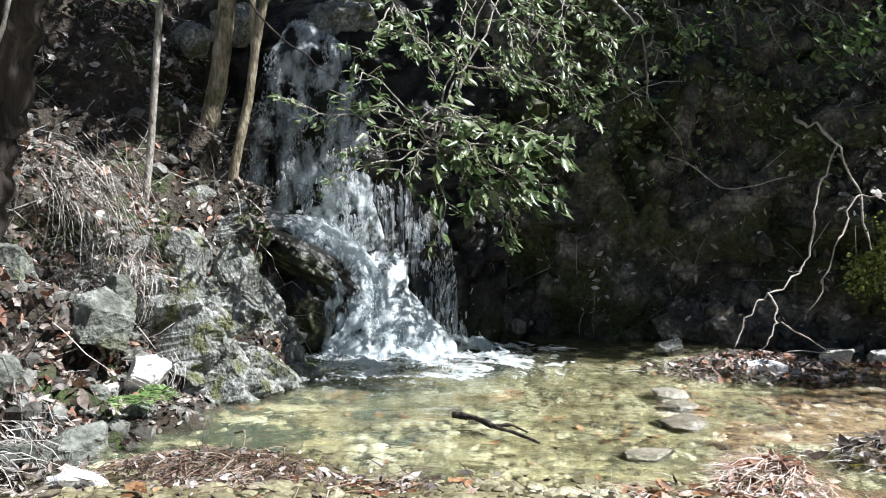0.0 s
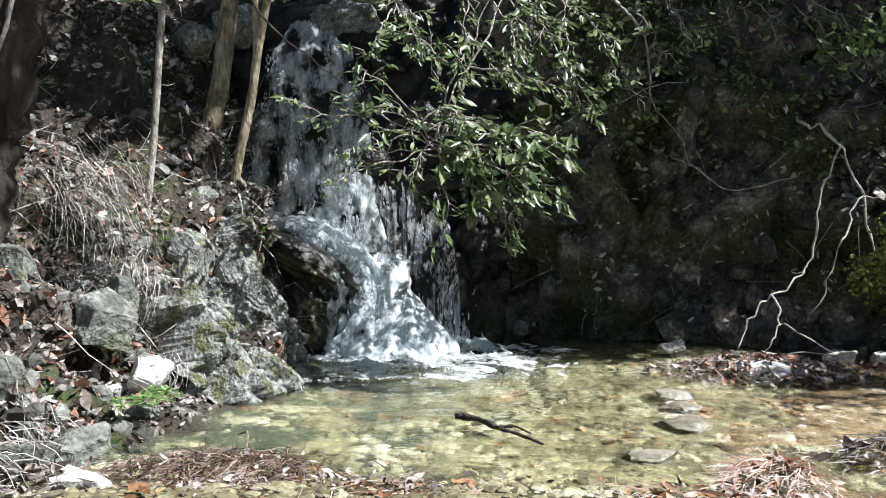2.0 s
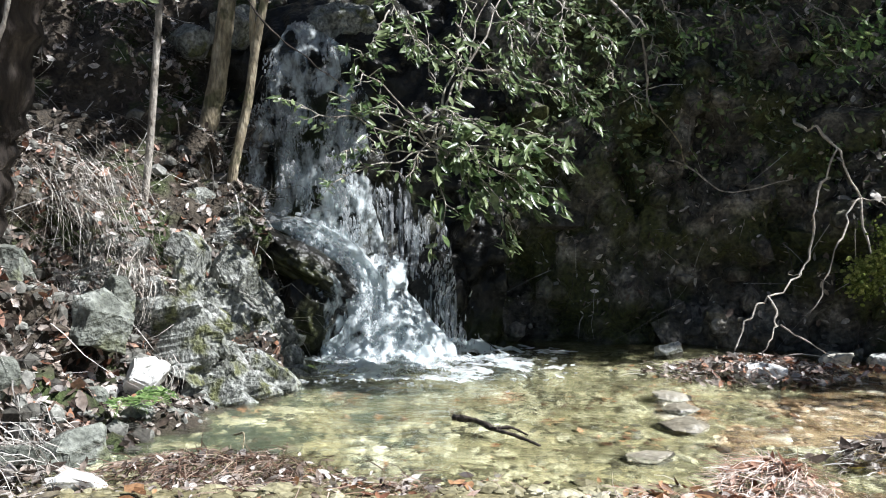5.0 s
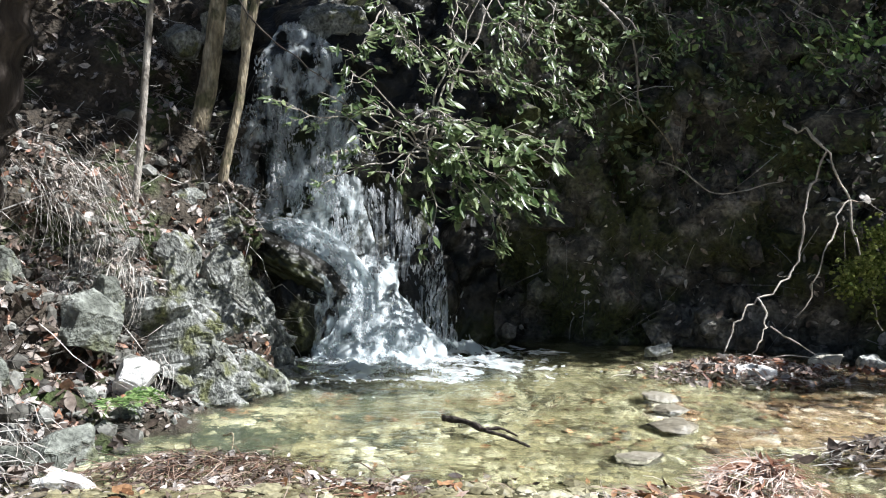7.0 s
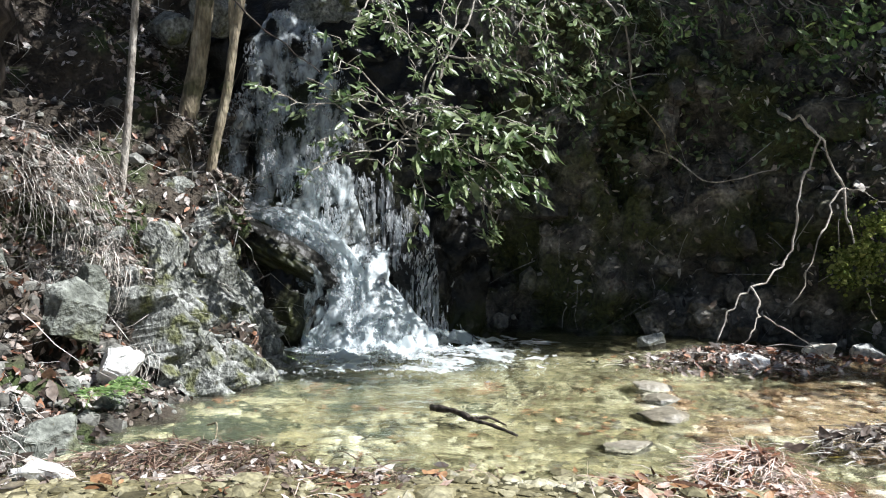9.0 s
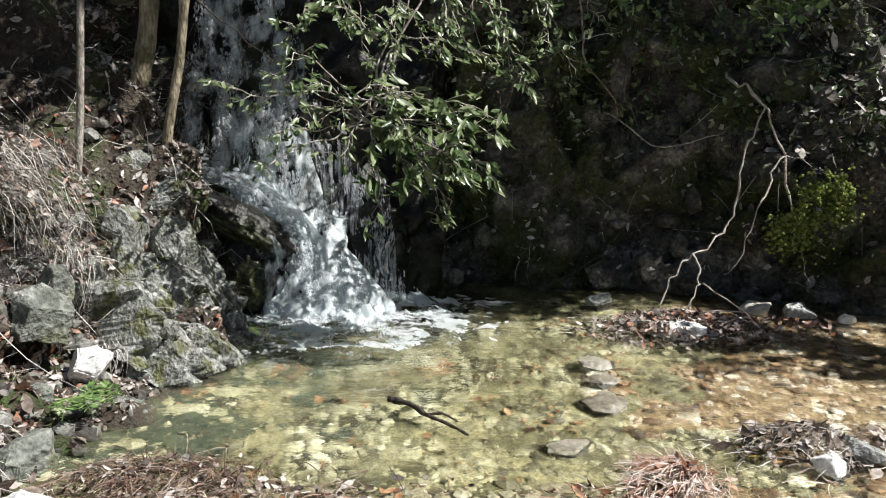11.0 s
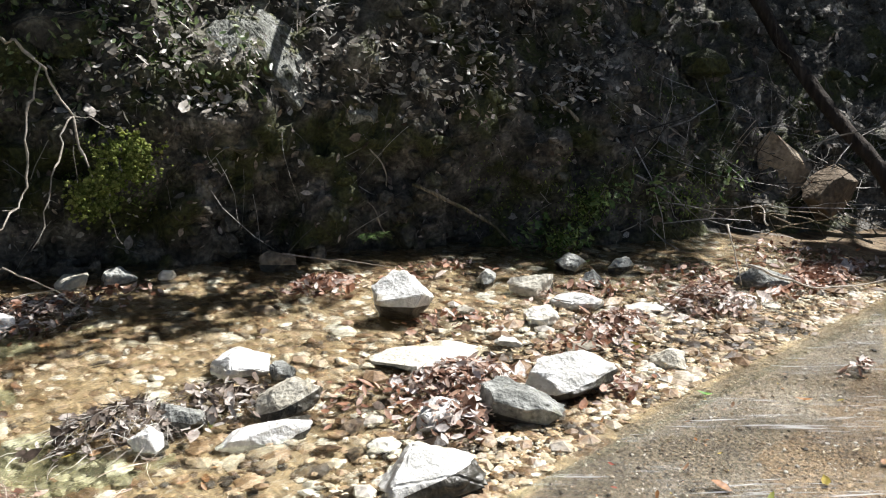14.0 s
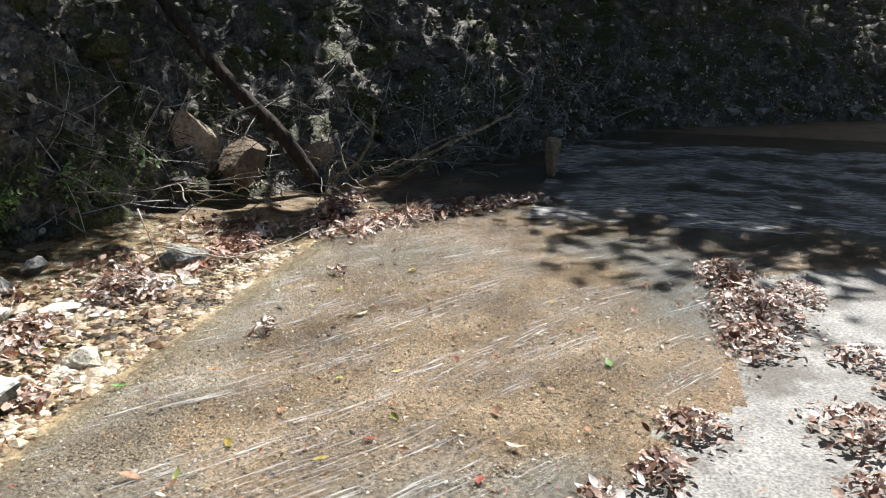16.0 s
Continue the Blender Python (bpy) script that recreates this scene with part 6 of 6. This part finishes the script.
for x, y, k, s in ROADLEAF:
    ob = strew("fallen_leaf", [(0, 0, 0)], [(0, 0, 1.0)], [s * 1.15], YELLOWS[k], rng, 0.22, 1.05, 1.5, lift=0.006)
    ob.matrix_world = pose(x, y, fall_z(x) - 0.002)
    tagged(ob, LK[k] + " fallen leaf lying on the wet road", "leaf", "fallen leaves")

# leaves and needles drifted against the foot of the brushwood
rng = np.random.default_rng(58)
for name, n, size, material, lab in (("leaf_drift", 620, 0.05, M_RUST, "rusty dead leaves drifted along the edge of the brushwood"), ("leaf_drift", 420, 0.055, M_CLUMP, "pale curled dead leaves drifted along the edge of the brushwood")):
    a = rng.uniform(0, 1, n)
    X = np.interp(a, [0, 0.5, 0.8, 1], [6.3, 7.1, 7.6, 8.2]) + rng.normal(0, 0.09, n)
    Y = np.interp(a, [0, 0.5, 0.8, 1], [1.85, 1.42, 0.95, 0.5]) + rng.normal(0, 0.12, n)
    P = [(x, y, fall_z(x) + 0.004 + abs(rng.normal(0, 0.025))) for x, y in zip(X, Y)]
    tagged(strew(name, P, np.tile((0, 0, 1.0), (n, 1)), rng.gamma(6, size / 6, n), material, rng, 0.5), lab, "leaf litter", kind="stuff")
n = 150
X, Y = rng.normal(7.1, 0.28, n), rng.normal(1.36, 0.13, n)
D = np.stack([rng.normal(0.2, 1, n), rng.normal(-0.5, 1, n), np.abs(rng.normal(0.1, 0.25, n))], 1)
P = np.array([(x, y, fall_z(x) + 0.012) for x, y in zip(X, Y)])
tagged(blades("needle_drift", P, D, np.tile((0, 0, 1.0), (n, 1)), rng.uniform(0.08, 0.24, n), rng.uniform(0.003, 0.008, n), M_PINE, rng, 0.05), "pale dry needles drifted against the brushwood", "needles", kind="stuff")
n = 650
P = [bank_point(float(np.interp(rng.uniform(22.4, 25.6), np.arange(len(lens_)), lens_)), rng.uniform(0.03, 1.1)) + Vector((0, 0, rng.uniform(0.03, 0.2))) for _ in range(n)]
tagged(strew("brushwood_leaves", [p[:] for p in P], np.tile((0.1, -0.5, 0.8), (n, 1)), rng.gamma(5, 0.075 / 5, n), M_CLUMP, rng, 0.6), "pale dead leaves caught in the brushwood", "leaf litter", kind="stuff")
# crumbs of coloured leaves spread over the wet road
for k, n in ((0, 70), (2, 130), (3, 80), (4, 90), (5, 170)):
    X, Y = 2.5 + 5.0 * rng.uniform(0, 1, n) ** 1.4, rng.uniform(-0.85, 1.75, n)
    P = [(x, y, film_z(x, y) + 0.005) for x, y in zip(X, Y)]
    tagged(strew("leaf_crumbs", P, np.tile((0, 0, 1.0), (n, 1)), rng.gamma(5, 0.016 / 5, n), YELLOWS[k], rng, 0.3), "crumbs of " + LK[k] + " leaves scattered on the wet road", "leaf litter", kind="stuff")

# ---- ferns ----


def fern(at, n, length, heading, label):
    t = thing("fern", at, label, "fern")
    for i in range(n):
        a = radians(heading) + (i - (n - 1) / 2) * 0.55
        d = Vector((math.cos(a), math.sin(a), 0))
        pts = [d * length * q + Vector((0, 0, length * (0.55 * q - 0.6 * q * q))) for q in (0, 0.2, 0.4, 0.6, 0.8, 1.0)]
        P, N, SZ, HD = [], [], [], []
        for q in np.linspace(0.18, 0.98, 16):
            p = d * length * q + Vector((0, 0, length * (0.55 * q - 0.6 * q * q)))
            for sgn in (-1, 1):
                hd = Vector((-d.y, d.x, 0)) * sgn + d * 0.45
                sz = length * 0.36 * math.sin(math.pi * min(1, 0.12 + q * 0.9))
                P.append(p + hd.normalized() * sz * 0.5)
                N.append((0, 0, 1.0))
                SZ.append(max(0.01, sz))
                HD.append(hd)
        ob = strew("frond", P, N, SZ, M_FERN, rng, 0.2, 0.5, 1.0, HD, 0.12, 0)
        ob.parent = t
        v, f = tube(pts, 0.0025, 0.001, 4)
        link("stalk", v, f, M_FERN, ob)


fern((-1.18, 3.3, 0.12), 5, 0.2, -20, "bright green fern at the foot of the bank")
fern((-1.62, 2.75, 0.12), 4, 0.2, -20, "bright green fern at the foot of the bank")
fern((3.95, 4.42, 0.06), 3, 0.19, -110, "green fern at the foot of the dark cliff")


# ---- fallen sticks ----
for k, (path, r, lab) in enumerate([([(0.05, 3.52, 0.0), (0.15, 3.45, 0.012), (0.21, 3.33, 0.014), (0.36, 3.17, 0.002)], 0.02, "dark waterlogged stick lying in the pool"), ([(0.2, 3.35, 0.012), (0.27, 3.34, 0.02), (0.33, 3.29, 0.006)], 0.011, "dark waterlogged stick lying in the pool"), ([(3.3, 4.45, 0.05), (3.5, 4.25, 0.02), (3.75, 4.0, -0.02)], 0.007, "bare fallen stick at the stream's edge"),
                                    ([(-0.75, 3.15, 0.03), (-0.69, 3.05, 0.06), (-0.68, 2.98, 0.0)], 0.006, "thin curved stick at the pool's edge"), ([(4.9, 2.3, 0.12), (5.5, 2.1, -0.1), (6.4, 1.85, -0.12)], 0.01, "thin pale stick lying by the road"),
                                    ([(5.2, 2.6, 0.25), (5.15, 2.45, -0.08)], 0.008, "short upright stick in the leaf drift"), ([(8.4, 2.9, -0.3), (8.4, 2.62, -0.28), (8.4, 2.28, -0.12), (8.4, 2.08, 0.16), (8.42, 2.05, 0.47)], 0.04, "dark crooked fallen limb by the road"),
                                    ([(8.35, 2.2, -0.25), (8.4, 1.89, -0.1), (8.4, 1.51, 0.08), (8.5, 1.04, 0.31), (8.8, 0.79, 0.42)], 0.03, "pale fallen branch by the road"), ([(8.2, 1.9, -0.1), (9.0, 1.5, 0.1), (9.7, 1.35, 0.05)], 0.02, "pale fallen branch by the road"),
                                    ([(2.2, 4.65, 0.02), (1.9, 4.5, 0.1), (1.7, 4.62, 0.06)], 0.006, "bare twig on the leaf pile"), ([(1.75, 4.55, 0.25), (1.95, 4.4, 0.12), (2.05, 4.25, 0.02)], 0.006, "bare twig on the leaf pile")]):
    v, f = tube([p + Vector((0.02 * fbm(p, 6, 2, k), 0.02 * fbm(p, 6, 2, k + 4), 0.012 * fbm(p, 6, 2, k + 8))) for p in smooth_path(path, 7)], r * 0.7, r * 0.3, 7, 0.2, k)
    tagged(link("fallen_stick", v, f, M_DARKBARK if k < 2 else M_BARK if k in (3, 6, 7, 8) else M_DEADWOOD), lab, "stick", "fallen sticks")


rnd = random.Random(31)
for k in range(34):
    q = rnd.uniform(0, 1)
    a = Vector((6.3 + 3.2 * q + rnd.gauss(0, 0.15), 2.75 - 1.15 * q + rnd.gauss(0, 0.3), 0))
    a.z = fall_z(a.x) + rnd.uniform(0.0, 0.25)
    turn, rise, long = rnd.uniform(0, 2 * math.pi), rnd.uniform(-0.05, 0.35), rnd.uniform(0.4, 1.2)
    d = Vector((math.cos(turn), math.sin(turn), 0))
    b = a + d * long
    b.z = max(fall_z(b.x) + 0.01, a.z + rise * long)
    c = (a + b) / 2 + Vector((rnd.gauss(0, 0.07), rnd.gauss(0, 0.07), rnd.uniform(0, 0.08)))
    r = rnd.uniform(0.003, 0.009)
    v, f = tube([p + Vector((0.03 * fbm(p, 5, 2, k), 0.03 * fbm(p, 5, 2, k + 4), 0.02 * fbm(p, 5, 2, k + 8))) for p in smooth_path([a, c, b], 7)], r, r * 0.4, 6, 0.2, k)
    tagged(link("fallen_stick", v, f, M_BARK if k % 3 else M_DEADWOOD), "bare stick in the brushwood beside the road", "stick", "fallen sticks")


# ---- roots and vines on the cliff ----
for k, (path, r, m) in enumerate([([(0.95, 5.3, 2.1), (1.01, 5.1, 1.94), (1.12, 5.05, 1.8), (1.14, 5.05, 1.58), (1.19, 5.05, 1.39)], 0.009, M_PALEBARK), ([(1.19, 5.05, 1.39), (1.28, 5.05, 1.31), (1.37, 5.1, 1.21), (1.42, 5.2, 1.1)], 0.005, M_BARK),
                                  ([(1.35, 5.3, 1.12), (1.43, 5.1, 1.08), (1.63, 5.1, 0.94), (1.97, 5.1, 1.0), (2.1, 5.25, 1.05)], 0.005, M_PALEBARK), ([(3.55, 5.0, 1.05), (3.62, 4.7, 0.96), (3.88, 4.6, 0.78), (4.17, 4.55, 0.49), (4.25, 4.6, 0.3)], 0.008, M_DEADWOOD),
                                  ([(3.85, 4.8, 0.42), (3.93, 4.6, 0.32), (4.06, 4.55, 0.22), (4.14, 4.5, 0.03)], 0.006, M_PALEBARK), ([(3.86, 5.4, 2.0), (3.84, 5.0, 1.62), (3.77, 4.9, 1.32), (3.63, 4.8, 0.92)], 0.009, M_DEADWOOD),
                                  ([(5.4, 4.2, 0.9), (5.54, 3.9, 0.65), (5.9, 3.8, 0.28), (6.22, 3.6, -0.1)], 0.014, M_BARK), ([(4.3, 4.4, 0.35), (4.41, 4.2, 0.27), (4.72, 4.1, 0.08), (4.95, 4.0, -0.15)], 0.014, M_BARK),
                                  ([(-1.0, 4.35, 1.9), (-0.83, 4.3, 1.68), (-0.66, 4.25, 1.55), (-0.49, 4.2, 1.41)], 0.005, M_DARKBARK)]):
    v, f = tube([p + Vector((0.02 * fbm(p, 6, 2, k + 40), 0.015 * fbm(p, 6, 2, k + 44), 0.015 * fbm(p, 6, 2, k + 48))) for p in smooth_path(path, 7)], r, r * 0.5, 6, 0.2, k)
    tagged(link("hanging_root", v, f, m), "thin bare root hanging over the dark rock", "root", "hanging roots")


# ---- leafy sprig hanging in from above the bank ----
sprig = thing("hanging_sprig", (-1.42, 3.9, 1.9), "green leafy sprig hanging over the bank", "sprig")
rng = np.random.default_rng(29)
v, f = tube([Vector(p) - sprig.location for p in smooth_path([(-1.6, 4.0, 2.3), (-1.5, 3.92, 1.95), (-1.42, 3.9, 1.8), (-1.3, 3.9, 1.74)], 5)], 0.006, 0.002, 6, 0.1)
link("twig", v, f, M_PALEBARK, sprig)
P = np.array([(-1.5, 3.9, 1.8), (-1.44, 3.88, 1.77), (-1.4, 3.9, 1.73), (-1.36, 3.92, 1.74), (-1.31, 3.9, 1.72), (-1.27, 3.9, 1.74), (-1.46, 3.9, 1.86), (-1.38, 3.88, 1.8), (-1.53, 3.9, 1.74)]) - np.array(sprig.location)
ob = strew("leaf_cluster", P, np.tile((0.3, -0.6, 0.7), (len(P), 1)), rng.uniform(0.07, 0.1, len(P)), M_LEAF, rng, 0.3, 0.9, heading=np.tile((0.5, 0, -0.6), (len(P), 1)), spread=0.3, lift=0)
ob.parent = sprig
ob["kind"] = "stuff"
